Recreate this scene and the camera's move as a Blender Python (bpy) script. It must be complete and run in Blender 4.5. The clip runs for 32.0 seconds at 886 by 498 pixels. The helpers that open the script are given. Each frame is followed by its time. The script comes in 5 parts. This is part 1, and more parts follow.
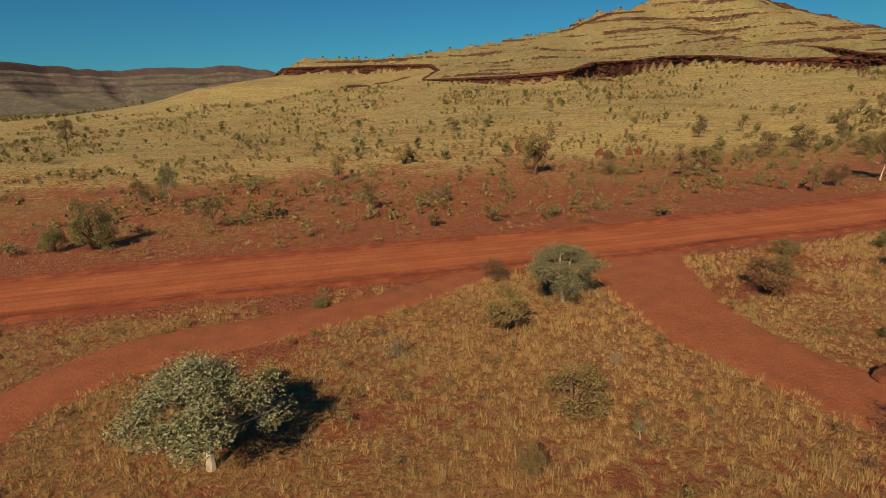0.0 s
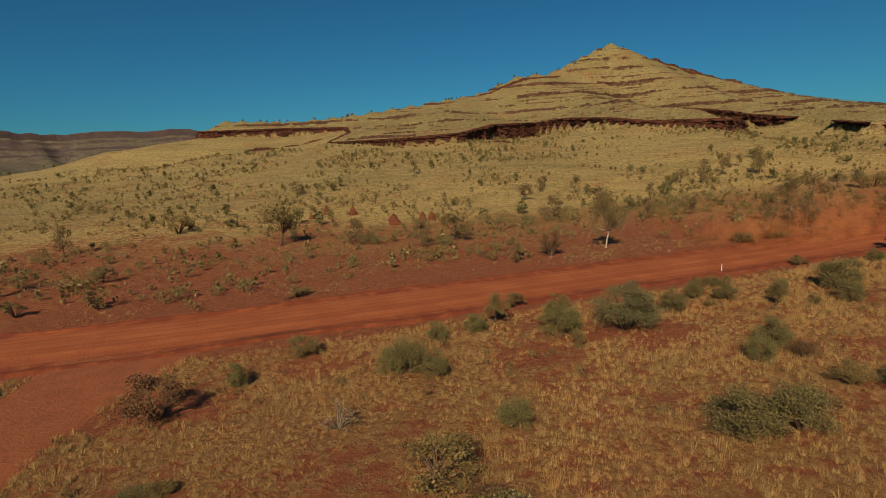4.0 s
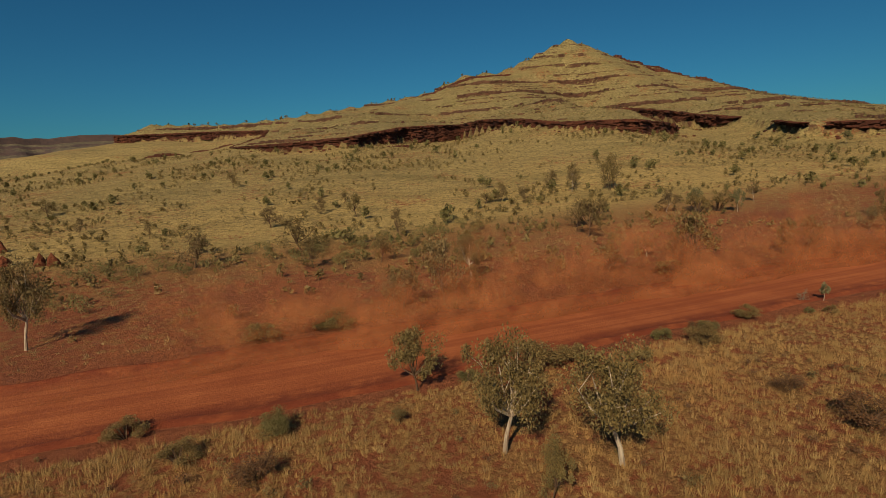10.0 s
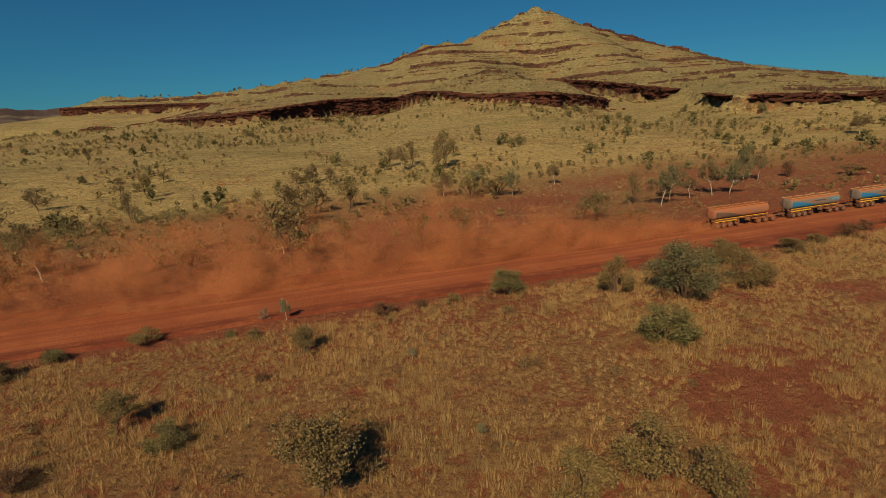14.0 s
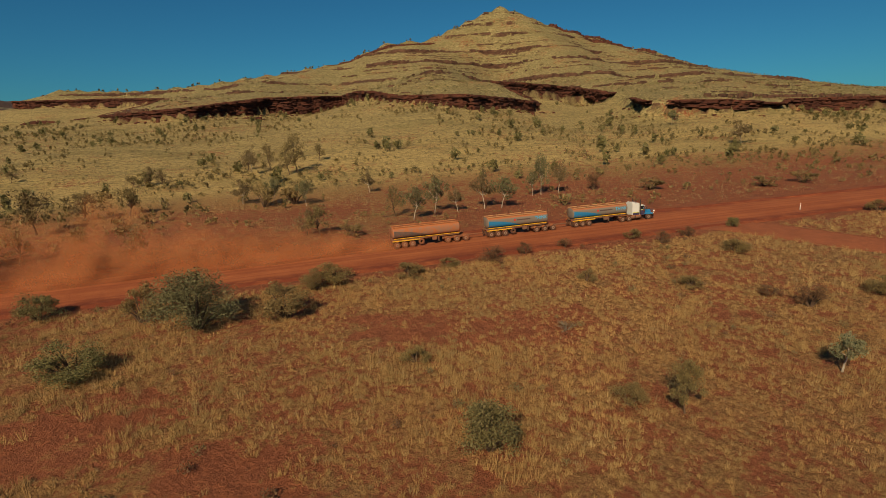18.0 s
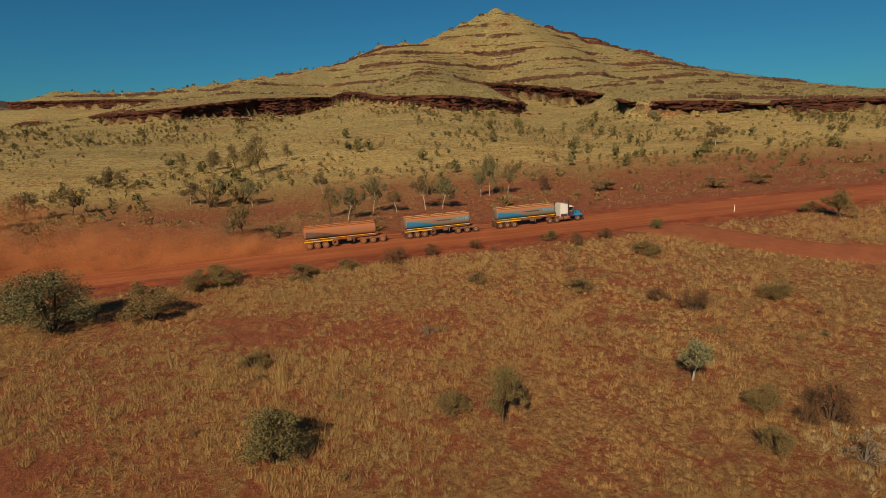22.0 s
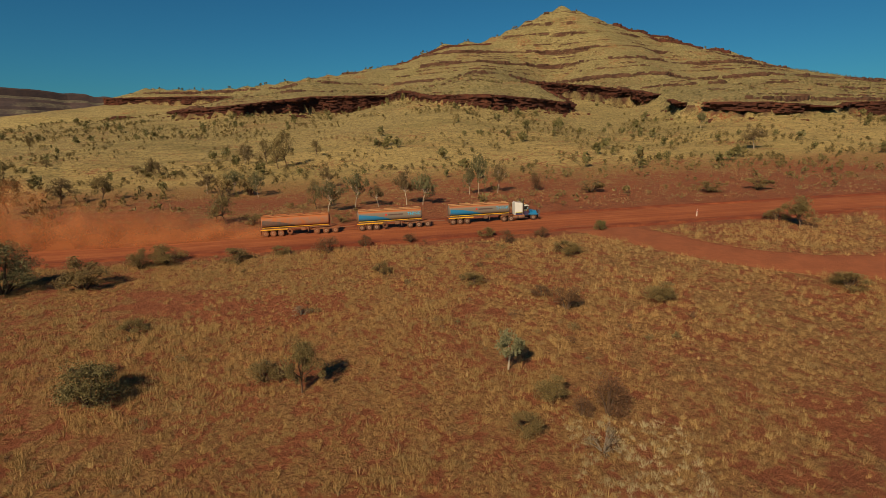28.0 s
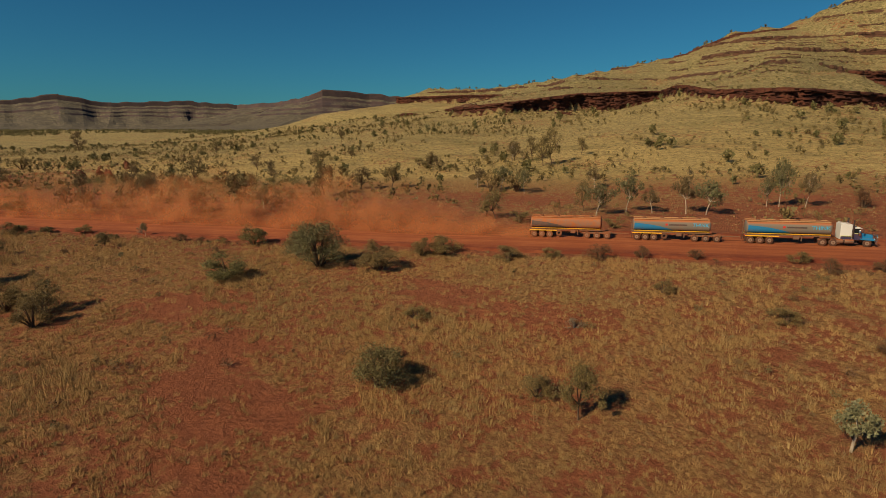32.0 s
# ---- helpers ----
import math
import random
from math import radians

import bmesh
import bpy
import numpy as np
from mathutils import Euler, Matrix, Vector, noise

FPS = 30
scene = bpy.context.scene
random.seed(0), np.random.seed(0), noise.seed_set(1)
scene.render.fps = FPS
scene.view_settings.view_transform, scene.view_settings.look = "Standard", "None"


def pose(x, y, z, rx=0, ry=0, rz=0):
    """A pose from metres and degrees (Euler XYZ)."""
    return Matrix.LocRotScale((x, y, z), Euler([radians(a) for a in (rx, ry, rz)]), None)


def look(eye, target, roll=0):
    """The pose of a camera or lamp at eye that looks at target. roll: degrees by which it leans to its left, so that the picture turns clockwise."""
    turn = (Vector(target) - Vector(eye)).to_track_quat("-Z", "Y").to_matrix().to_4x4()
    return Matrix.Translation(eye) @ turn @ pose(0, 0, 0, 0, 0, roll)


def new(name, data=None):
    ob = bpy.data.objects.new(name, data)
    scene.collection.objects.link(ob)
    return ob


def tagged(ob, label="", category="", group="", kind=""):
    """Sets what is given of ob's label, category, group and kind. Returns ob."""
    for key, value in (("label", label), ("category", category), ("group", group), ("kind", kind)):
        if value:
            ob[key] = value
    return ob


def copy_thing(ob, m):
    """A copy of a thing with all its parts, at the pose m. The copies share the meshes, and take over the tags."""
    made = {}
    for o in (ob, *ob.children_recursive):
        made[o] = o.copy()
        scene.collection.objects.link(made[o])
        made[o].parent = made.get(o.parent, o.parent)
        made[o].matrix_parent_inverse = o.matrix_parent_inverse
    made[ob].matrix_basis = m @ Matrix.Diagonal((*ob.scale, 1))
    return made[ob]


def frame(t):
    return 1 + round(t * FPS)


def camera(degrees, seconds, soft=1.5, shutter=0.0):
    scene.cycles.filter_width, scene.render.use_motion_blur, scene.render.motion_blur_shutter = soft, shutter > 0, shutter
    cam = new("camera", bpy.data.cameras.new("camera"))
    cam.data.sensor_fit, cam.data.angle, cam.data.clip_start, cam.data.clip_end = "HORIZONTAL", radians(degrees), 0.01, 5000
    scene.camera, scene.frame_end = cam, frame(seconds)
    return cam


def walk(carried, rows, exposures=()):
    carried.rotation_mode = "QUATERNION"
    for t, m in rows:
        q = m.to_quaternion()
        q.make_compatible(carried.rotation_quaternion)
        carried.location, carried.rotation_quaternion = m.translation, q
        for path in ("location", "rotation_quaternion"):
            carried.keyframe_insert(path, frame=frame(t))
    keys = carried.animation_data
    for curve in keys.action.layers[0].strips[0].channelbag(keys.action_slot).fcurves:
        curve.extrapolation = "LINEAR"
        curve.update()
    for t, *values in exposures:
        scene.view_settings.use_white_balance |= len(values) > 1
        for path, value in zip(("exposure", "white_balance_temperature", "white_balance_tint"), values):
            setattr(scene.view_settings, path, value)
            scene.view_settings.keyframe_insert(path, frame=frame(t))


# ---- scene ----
cam = camera(78.2, 32.0, soft=0.75)
# seconds, eye in metres, yaw to the left, pitch up, roll (degrees)
PATH = [
    (0.0, -0.04, -0.01, 24.04, -0.68, -15.56, -1.56),
    (0.5, 8.16, 0.24, 23.87, -1.74, -15.45, -1.65),
    (1.0, 16.78, 0.92, 23.69, -2.16, -15.42, -1.73),
    (1.5, 24.74, 1.65, 23.66, -2.39, -15.09, -1.76),
    (2.0, 33.42, 2.66, 23.55, -2.75, -14.26, -1.90),
    (2.5, 41.38, 4.02, 23.60, -3.05, -13.21, -1.96),
    (3.0, 50.10, 6.37, 23.68, -3.62, -9.78, -1.95),
    (3.5, 57.80, 8.91, 23.57, -4.30, -9.62, -1.97),
    (5.5, 87.08, 21.86, 24.21, -4.55, -9.77, -2.08),
    (6.0, 95.76, 26.55, 24.18, -4.63, -9.76, -2.08),
    (6.5, 103.95, 31.14, 24.09, -4.97, -9.74, -2.10),
    (7.0, 112.96, 36.19, 24.13, -5.24, -9.76, -2.07),
    (7.5, 121.42, 40.89, 24.12, -5.35, -9.78, -2.11),
    (8.0, 130.57, 45.87, 24.06, -5.39, -9.73, -2.19),
    (8.5, 139.23, 50.46, 24.18, -5.31, -9.66, -2.26),
    (9.0, 148.67, 54.72, 24.33, -4.76, -9.59, -2.29),
    (9.5, 157.60, 58.01, 24.48, -4.14, -9.53, -2.33),
    (10.0, 167.30, 61.00, 24.55, -3.57, -9.48, -2.29),
    (10.5, 176.21, 63.16, 24.44, -3.01, -9.51, -2.28),
    (11.0, 185.70, 64.85, 24.24, -3.09, -11.52, -2.23),
    (11.5, 194.58, 66.13, 24.28, -3.22, -12.35, -2.29),
    (12.0, 204.18, 67.02, 24.10, -3.17, -12.37, -2.25),
    (12.5, 213.18, 67.89, 23.97, -3.02, -12.39, -2.15),
    (13.0, 223.11, 68.83, 23.85, -2.76, -12.35, -2.14),
    (13.5, 232.21, 69.47, 23.79, -2.65, -12.32, -2.18),
    (14.0, 242.27, 69.88, 23.78, -2.44, -12.31, -2.24),
    (14.5, 251.55, 70.27, 23.76, -2.20, -12.31, -2.23),
    (15.0, 261.66, 70.80, 23.54, -2.00, -12.29, -2.23),
    (15.5, 270.94, 71.22, 23.41, -1.79, -12.26, -2.30),
    (17.5, 296.39, 70.45, 25.08, -2.20, -12.52, -1.48),
    (18.0, 299.87, 71.05, 24.85, -2.60, -12.55, -1.31),
    (18.5, 301.92, 71.78, 24.60, -3.32, -12.54, -1.18),
    (19.0, 303.15, 72.23, 24.48, -4.14, -12.54, -1.12),
    (19.5, 303.54, 72.44, 24.40, -4.49, -12.55, -1.07),
    (20.0, 304.40, 72.50, 24.32, -4.39, -12.53, -1.11),
    (20.5, 306.22, 72.51, 24.20, -3.94, -12.49, -1.15),
    (21.0, 309.05, 72.54, 24.11, -3.25, -12.43, -1.20),
    (21.5, 312.13, 72.46, 24.08, -2.45, -12.41, -1.19),
    (22.0, 315.70, 72.35, 24.01, -2.07, -12.36, -1.21),
    (22.5, 319.00, 72.14, 23.98, -1.93, -12.33, -1.17),
    (23.0, 322.62, 71.71, 24.03, -1.81, -12.35, -1.17),
    (23.5, 325.91, 71.36, 24.05, -1.73, -12.33, -1.16),
    (24.0, 329.33, 70.89, 24.01, -1.65, -12.33, -1.17),
    (24.5, 332.39, 70.37, 23.98, -1.62, -12.31, -1.15),
    (26.5, 338.25, 69.03, 23.76, -0.56, -12.39, -0.70),
    (27.0, 338.18, 68.81, 23.72, 1.00, -12.36, -0.60),
    (27.5, 338.17, 68.65, 23.75, 2.95, -12.38, -0.48),
    (28.0, 338.22, 68.61, 23.67, 5.40, -12.37, -0.39),
    (28.5, 338.39, 68.52, 23.63, 8.77, -12.36, -0.28),
    (29.0, 338.55, 68.64, 23.50, 13.06, -12.37, -0.20),
    (29.5, 338.43, 68.79, 23.47, 16.76, -12.37, -0.08),
    (30.0, 338.00, 69.03, 23.47, 19.82, -12.38, 0.03),
    (30.5, 337.48, 69.25, 23.60, 22.49, -12.46, 0.21),
    (31.0, 336.45, 69.77, 23.72, 25.35, -12.53, 0.30),
    (31.5, 335.05, 70.57, 23.85, 28.40, -12.62, 0.26),
    (32.0, 332.98, 72.02, 23.96, 31.39, -12.65, 0.27),
]
walk(cam, [(t, pose(x, y, z, 0, 0, yaw) @ pose(0, 0, 0, 90 + pitch) @ pose(0, 0, 0, 0, 0, roll)) for t, x, y, z, yaw, pitch, roll in PATH],
     [(0.0, 0.50), (2.0, 0.44), (4.0, 0.22), (6.0, 0.05), (10.0, 0.05), (13.0, 0.10), (18.0, 0.20), (24.0, 0.26), (32.0, 0.23)])

# ---------------------------------------------------------------- light
SUN_AZ, SUN_EL = 20.0, 35.0     # shadows fall towards +y, turned 20 degrees to +x
world = bpy.data.worlds.new("outback_sky")
scene.world = world
world.use_nodes = True
wn = world.node_tree.nodes
wl = world.node_tree.links
sky = wn.new("ShaderNodeTexSky")
sky.sky_type = "NISHITA"
sky.sun_disc = False
sky.sun_elevation = radians(SUN_EL)
sky.sun_rotation = radians(180 + SUN_AZ)
sky.altitude = 600
sky.air_density = 1.0
sky.dust_density = 0.3
sky.ozone_density = 3.0
tint = wn.new("ShaderNodeMix")
tint.data_type, tint.blend_type = "RGBA", "MULTIPLY"
tint.inputs[0].default_value = 1.0
tint.inputs[7].default_value = (0.175, 0.61, 0.77, 1)
wl.new(sky.outputs[0], tint.inputs[6])
wl.new(tint.outputs[2], wn["Background"].inputs[0])
wn["Background"].inputs[1].default_value = 0.047
sun = new("sun", bpy.data.lights.new("sun", "SUN"))
sun.data.energy, sun.data.angle, sun.data.color = 4.4, radians(0.53), (1.0, 0.82, 0.53)
sun.matrix_world = look((0, 0, 200), (math.sin(radians(SUN_AZ)), math.cos(radians(SUN_AZ)), 200 - math.tan(radians(SUN_EL))))

# ---------------------------------------------------------------- materials
class Nodes:
    """A small helper round one node material."""

    def __init__(self, name, rough=0.9, metal=0.0):
        self.mat = bpy.data.materials.new(name)
        self.mat.use_nodes = True
        self.t = self.mat.node_tree
        self.b = self.t.nodes["Principled BSDF"]
        self.b.inputs["Roughness"].default_value = rough
        self.b.inputs["Metallic"].default_value = metal
        self.b.inputs["Specular IOR Level"].default_value = 0.25

    def add(self, kind, **kw):
        n = self.t.nodes.new(kind)
        for k, v in kw.items():
            setattr(n, k, v)
        return n

    def put(self, socket, value):
        if hasattr(value, "is_output"):
            self.t.links.new(value, socket)
        elif isinstance(value, tuple) and len(value) == 3 and socket.type == "RGBA":
            socket.default_value = (*value, 1)
        else:
            socket.default_value = value

    def pos(self):
        return self.add("ShaderNodeNewGeometry").outputs["Position"]

    def obj(self):
        return self.add("ShaderNodeTexCoord").outputs["Object"]

    def noise(self, vec, scale, detail=4.0, rough=0.55, lo=0.35, hi=0.65):
        n = self.add("ShaderNodeTexNoise")
        self.put(n.inputs["Vector"], vec)
        n.inputs["Scale"].default_value = scale
        n.inputs["Detail"].default_value = detail
        n.inputs["Roughness"].default_value = rough
        return self.ramp(n.outputs["Fac"], lo, hi)

    def ramp(self, value, lo, hi, a=0.0, b=1.0):
        r = self.add("ShaderNodeMapRange", interpolation_type="SMOOTHSTEP")
        self.put(r.inputs[0], value)
        for i, v in zip((1, 2, 3, 4), (lo, hi, a, b)):
            r.inputs[i].default_value = v
        return r.outputs[0]

    def mix(self, f, a, b, blend="MIX"):
        m = self.add("ShaderNodeMix", data_type="RGBA", blend_type=blend)
        self.put(m.inputs[0], f)
        self.put(m.inputs[6], a)
        self.put(m.inputs[7], b)
        return m.outputs[2]

    def math(self, op, a, b=0.0):
        m = self.add("ShaderNodeMath", operation=op)
        self.put(m.inputs[0], a)
        self.put(m.inputs[1], b)
        return m.outputs[0]

    def stretch(self, vec, x, y, z):
        m = self.add("ShaderNodeMapping")
        self.put(m.inputs[0], vec)
        m.inputs["Scale"].default_value = (x, y, z)
        return m.outputs[0]

    def bump(self, height, strength=0.4, dist=0.1):
        n = self.add("ShaderNodeBump")
        n.inputs["Strength"].default_value = strength
        n.inputs["Distance"].default_value = dist
        self.put(n.inputs["Height"], height)
        self.put(self.b.inputs["Normal"], n.outputs[0])

    def done(self, color, rough=None):
        self.put(self.b.inputs["Base Color"], color)
        if rough is not None:
            self.put(self.b.inputs["Roughness"], rough)
        return self.mat


SOIL, SOIL_DARK, ROCK, ROCK_DARK = (
    (0.315, 0.101, 0.043), (0.23, 0.070, 0.031), (0.125, 0.056, 0.032), (0.05, 0.022, 0.014))


def ground_material():
    n = Nodes("red_soil_and_grass", 0.95)
    p = n.pos()
    soil = n.mix(n.noise(p, 0.9, 5), SOIL_DARK, SOIL)
    soil = n.mix(n.noise(p, 0.05, 3), soil, n.mix(0.5, soil, SOIL_DARK))
    soil = n.mix(n.math("MULTIPLY", n.noise(p, 4.0, 4, 0.6, 0.5, 0.75), 0.5), soil, (0.36, 0.115, 0.05))
    soil = n.mix(n.math("MULTIPLY", n.noise(p, 1.8, 6, 0.8, 0.56, 0.66), 0.45), soil, (0.13, 0.062, 0.032))
    high_up = n.add("ShaderNodeAttribute", attribute_name="upland").outputs["Fac"]
    high = n.add("ShaderNodeAttribute", attribute_name="rock").outputs["Fac"]
    # litter between the tussocks of the plain, golden grass on the apron, olive grass on the hill
    grass = n.mix(n.noise(p, 1.9, 6, 0.8, 0.38, 0.62), (0.215, 0.092, 0.035), (0.35, 0.186, 0.070))
    apron = n.mix(n.noise(p, 0.55, 7, 0.85, 0.34, 0.60), (0.22, 0.155, 0.058), (0.53, 0.37, 0.142))
    hill = n.mix(n.noise(p, 0.4, 7, 0.85, 0.38, 0.62), (0.12, 0.096, 0.04), (0.40, 0.31, 0.138))
    grass = n.mix(n.ramp(high_up, 0.0, 0.14), grass, n.mix(n.ramp(high_up, 0.35, 1.0, 0.0, 0.58), apron, hill))
    grass = n.mix(high, grass, hill)
    # wide greener and barer stretches
    grass = n.mix(n.math("MULTIPLY", n.noise(n.stretch(p, 0.5, 1.3, 1.0), 0.03, 5, 0.65, 0.48, 0.64), n.ramp(high_up, 0.0, 0.2, 0.12, 0.42)), grass, (0.175, 0.14, 0.052))
    grass = n.mix(n.math("MULTIPLY", n.noise(n.stretch(p, 0.35, 1.0, 1.0), 0.07, 5, 0.7, 0.56, 0.68), n.ramp(high_up, 0.1, 0.9, 0.4, 0.08)), grass, SOIL)
    # low terraces along the contours, and single tufts
    grass = n.mix(n.math("MULTIPLY", n.noise(n.stretch(p, 0.030, 0.04, 0.55), 1.0, 6, 0.75, 0.52, 0.62), n.ramp(high_up, 0.0, 0.5, 0.0, 0.42)), grass, (0.13, 0.096, 0.038))
    grass = n.mix(n.math("MULTIPLY", n.noise(n.stretch(p, 0.06, 0.06, 1.5), 1.0, 5, 0.75, 0.54, 0.63), n.ramp(high_up, 0.0, 0.5, 0.0, 0.40)), grass, (0.12, 0.086, 0.036))
    grass = n.mix(n.math("MULTIPLY", n.noise(p, 0.42, 5, 0.8, 0.54, 0.60), n.ramp(high_up, 0.0, 0.5, 0.2, 0.8)), grass, (0.065, 0.055, 0.023))
    cover = n.add("ShaderNodeAttribute", attribute_name="cover").outputs["Fac"]
    patch = n.math("ADD", cover, n.math("MULTIPLY", n.math("SUBTRACT", n.noise(p, 0.45, 6, 0.75, 0.2, 0.8), 0.5), 0.85))
    col = n.mix(n.ramp(patch, 0.47, 0.70), soil, grass)
    steep = n.add("ShaderNodeSeparateXYZ")
    n.put(steep.inputs[0], n.add("ShaderNodeNewGeometry").outputs["True Normal"])
    rock = n.mix(n.noise(n.stretch(p, 0.15, 0.15, 1.6), 1.0, 6, 0.7), ROCK_DARK, ROCK)
    edge = n.math("ADD", steep.outputs[2], n.math("MULTIPLY", n.math("SUBTRACT", n.noise(p, 0.12, 6, 0.7, 0.25, 0.75), 0.5), 0.20))
    bare = n.math("MULTIPLY", n.ramp(edge, 0.66, 0.52), high)
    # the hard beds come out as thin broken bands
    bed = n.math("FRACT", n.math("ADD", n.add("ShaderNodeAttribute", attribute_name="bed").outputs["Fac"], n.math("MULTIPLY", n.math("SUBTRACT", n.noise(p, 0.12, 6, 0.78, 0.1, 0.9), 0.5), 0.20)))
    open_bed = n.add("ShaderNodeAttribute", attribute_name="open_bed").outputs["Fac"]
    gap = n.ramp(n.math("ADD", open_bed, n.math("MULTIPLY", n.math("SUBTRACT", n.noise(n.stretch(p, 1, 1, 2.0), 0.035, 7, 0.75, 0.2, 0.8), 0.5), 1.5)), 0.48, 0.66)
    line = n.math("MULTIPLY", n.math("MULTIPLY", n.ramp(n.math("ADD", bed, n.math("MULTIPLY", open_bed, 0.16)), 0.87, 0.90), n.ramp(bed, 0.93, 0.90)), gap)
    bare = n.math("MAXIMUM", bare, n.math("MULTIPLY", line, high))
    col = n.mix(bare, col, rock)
    n.bump(n.noise(p, 0.9, 7, 0.75, 0.2, 0.8), 0.9, 0.45)
    return n.done(col)


def road_material():
    n = Nodes("graded_red_gravel", 0.92)
    p = n.pos()
    across = n.add("ShaderNodeAttribute", attribute_name="across").outputs["Fac"]
    base = n.mix(n.noise(p, 0.12, 6, 0.7), (0.31, 0.086, 0.030), (0.40, 0.122, 0.044))
    # wheel paths run along the road: noise of the way across, drifting slowly along it
    lane = n.add("ShaderNodeCombineXYZ")
    n.put(lane.inputs[0], across)
    n.put(lane.inputs[1], n.noise(p, 0.02, 3, 0.5, 0.0, 1.0))
    base = n.mix(n.math("MULTIPLY", n.noise(lane.outputs[0], 0.9, 4, 0.65, 0.4, 0.62), 0.55), base, (0.20, 0.044, 0.016))
    side = n.ramp(n.math("ABSOLUTE", across), 5.5, 8.2)
    base = n.mix(n.math("MULTIPLY", side, n.noise(p, 0.3, 5, 0.7, 0.3, 0.6)), base, (0.17, 0.036, 0.015))
    fine = n.noise(p, 3.0, 5, 0.7)
    n.bump(fine, 0.5, 0.08)
    return n.done(n.mix(n.math("MULTIPLY", fine, 0.22), base, (0.19, 0.042, 0.016)))


def track_material():
    n = Nodes("packed_red_earth", 0.95)
    p = n.pos()
    col = n.mix(n.noise(p, 0.35, 6, 0.7), (0.225, 0.070, 0.031), (0.285, 0.089, 0.039))
    fine = n.noise(p, 2.5, 5, 0.7)
    n.bump(fine, 0.5, 0.08)
    return n.done(n.mix(n.math("MULTIPLY", fine, 0.3), col, (0.19, 0.052, 0.022)))


def dust_material():
    """Fine dust in the air: soft billows that let the light through where they are thin."""
    n = Nodes("airborne_red_dust", 1.0)
    p = n.pos()
    both, d, tr = n.add("ShaderNodeMixShader"), n.add("ShaderNodeBsdfDiffuse"), n.add("ShaderNodeBsdfTranslucent")
    for shader in (d, tr):
        n.put(shader.inputs["Color"], (0.50, 0.192, 0.080))
    n.t.links.new(d.outputs[0], both.inputs[1])
    n.t.links.new(tr.outputs[0], both.inputs[2])
    thick = n.add("ShaderNodeAttribute", attribute_name="thick").outputs["Fac"]
    billow = n.math("ADD", n.math("MULTIPLY", n.noise(p, 0.16, 5, 0.6, 0.30, 0.70), 0.75), n.math("MULTIPLY", n.noise(p, 0.7, 5, 0.65, 0.3, 0.7), 0.25))
    dense = n.ramp(n.math("ADD", thick, n.math("MULTIPLY", n.math("SUBTRACT", billow, 0.5), 0.85)), 0.16, 1.05, 0.0, 0.62)
    dense = n.math("MULTIPLY", dense, n.ramp(thick, 0.0, 0.22))
    clear, out = n.add("ShaderNodeBsdfTransparent"), n.add("ShaderNodeMixShader")
    n.put(out.inputs[0], dense)
    n.t.links.new(clear.outputs[0], out.inputs[1])
    n.t.links.new(both.outputs[0], out.inputs[2])
    n.t.links.new(out.outputs[0], n.t.nodes["Material Output"].inputs["Surface"])
    return n.mat


def leaf_material(name, a, b, dry=0.0):
    n = Nodes(name, 0.6)
    isl = n.add("ShaderNodeNewGeometry").outputs["Random Per Island"]
    who = n.add("ShaderNodeObjectInfo").outputs["Random"]
    col = n.mix(n.ramp(isl, 0.0, 1.0), a, b)
    col = n.mix(n.math("MULTIPLY", who, 0.45), col, (0.12, 0.075, 0.035))
    n.b.inputs["Subsurface Weight"].default_value = 0.0
    return n.done(col)


def bark_material(name, a, b):
    n = Nodes(name, 0.85)
    p = n.obj()
    col = n.mix(n.noise(n.stretch(p, 6, 6, 1.5), 4.0, 5), a, b)
    n.bump(n.noise(p, 30.0, 4), 0.4, 0.02)
    return n.done(col)


def grass_material(name, a, b, c):
    """Dry grass: each tussock has its own tone, its blades differ a little, and some tussocks are grey with age."""
    n = Nodes(name, 0.8)
    p = n.pos()
    isl = n.add("ShaderNodeNewGeometry").outputs["Random Per Island"]
    tuft = n.add("ShaderNodeAttribute", attribute_name="tuft").outputs["Fac"]
    col = n.mix(n.ramp(tuft, 0.0, 0.75), b, a)
    col = n.mix(n.math("MULTIPLY", n.noise(p, 0.06, 4, 0.6), 0.55), col, c)
    col = n.mix(n.math("MULTIPLY", n.ramp(tuft, 0.86, 0.92), 0.6), col, (0.15, 0.105, 0.062))
    col = n.mix(n.math("MULTIPLY", n.noise(p, 0.22, 3, 0.6, 0.50, 0.64), 0.35), col, (0.165, 0.112, 0.042))
    col = n.mix(n.ramp(isl, 0.0, 1.0, 0.0, 0.30), col, (0.12, 0.075, 0.032))
    # blades scatter light as a soft tuft: their normals lean upwards
    up = n.add("ShaderNodeVectorMath", operation="ADD")
    n.put(up.inputs[0], n.add("ShaderNodeNewGeometry").outputs["Normal"])
    up.inputs[1].default_value = (0.0, 0.0, 0.6)
    n.put(n.b.inputs["Normal"], up.outputs[0])
    return n.done(col)


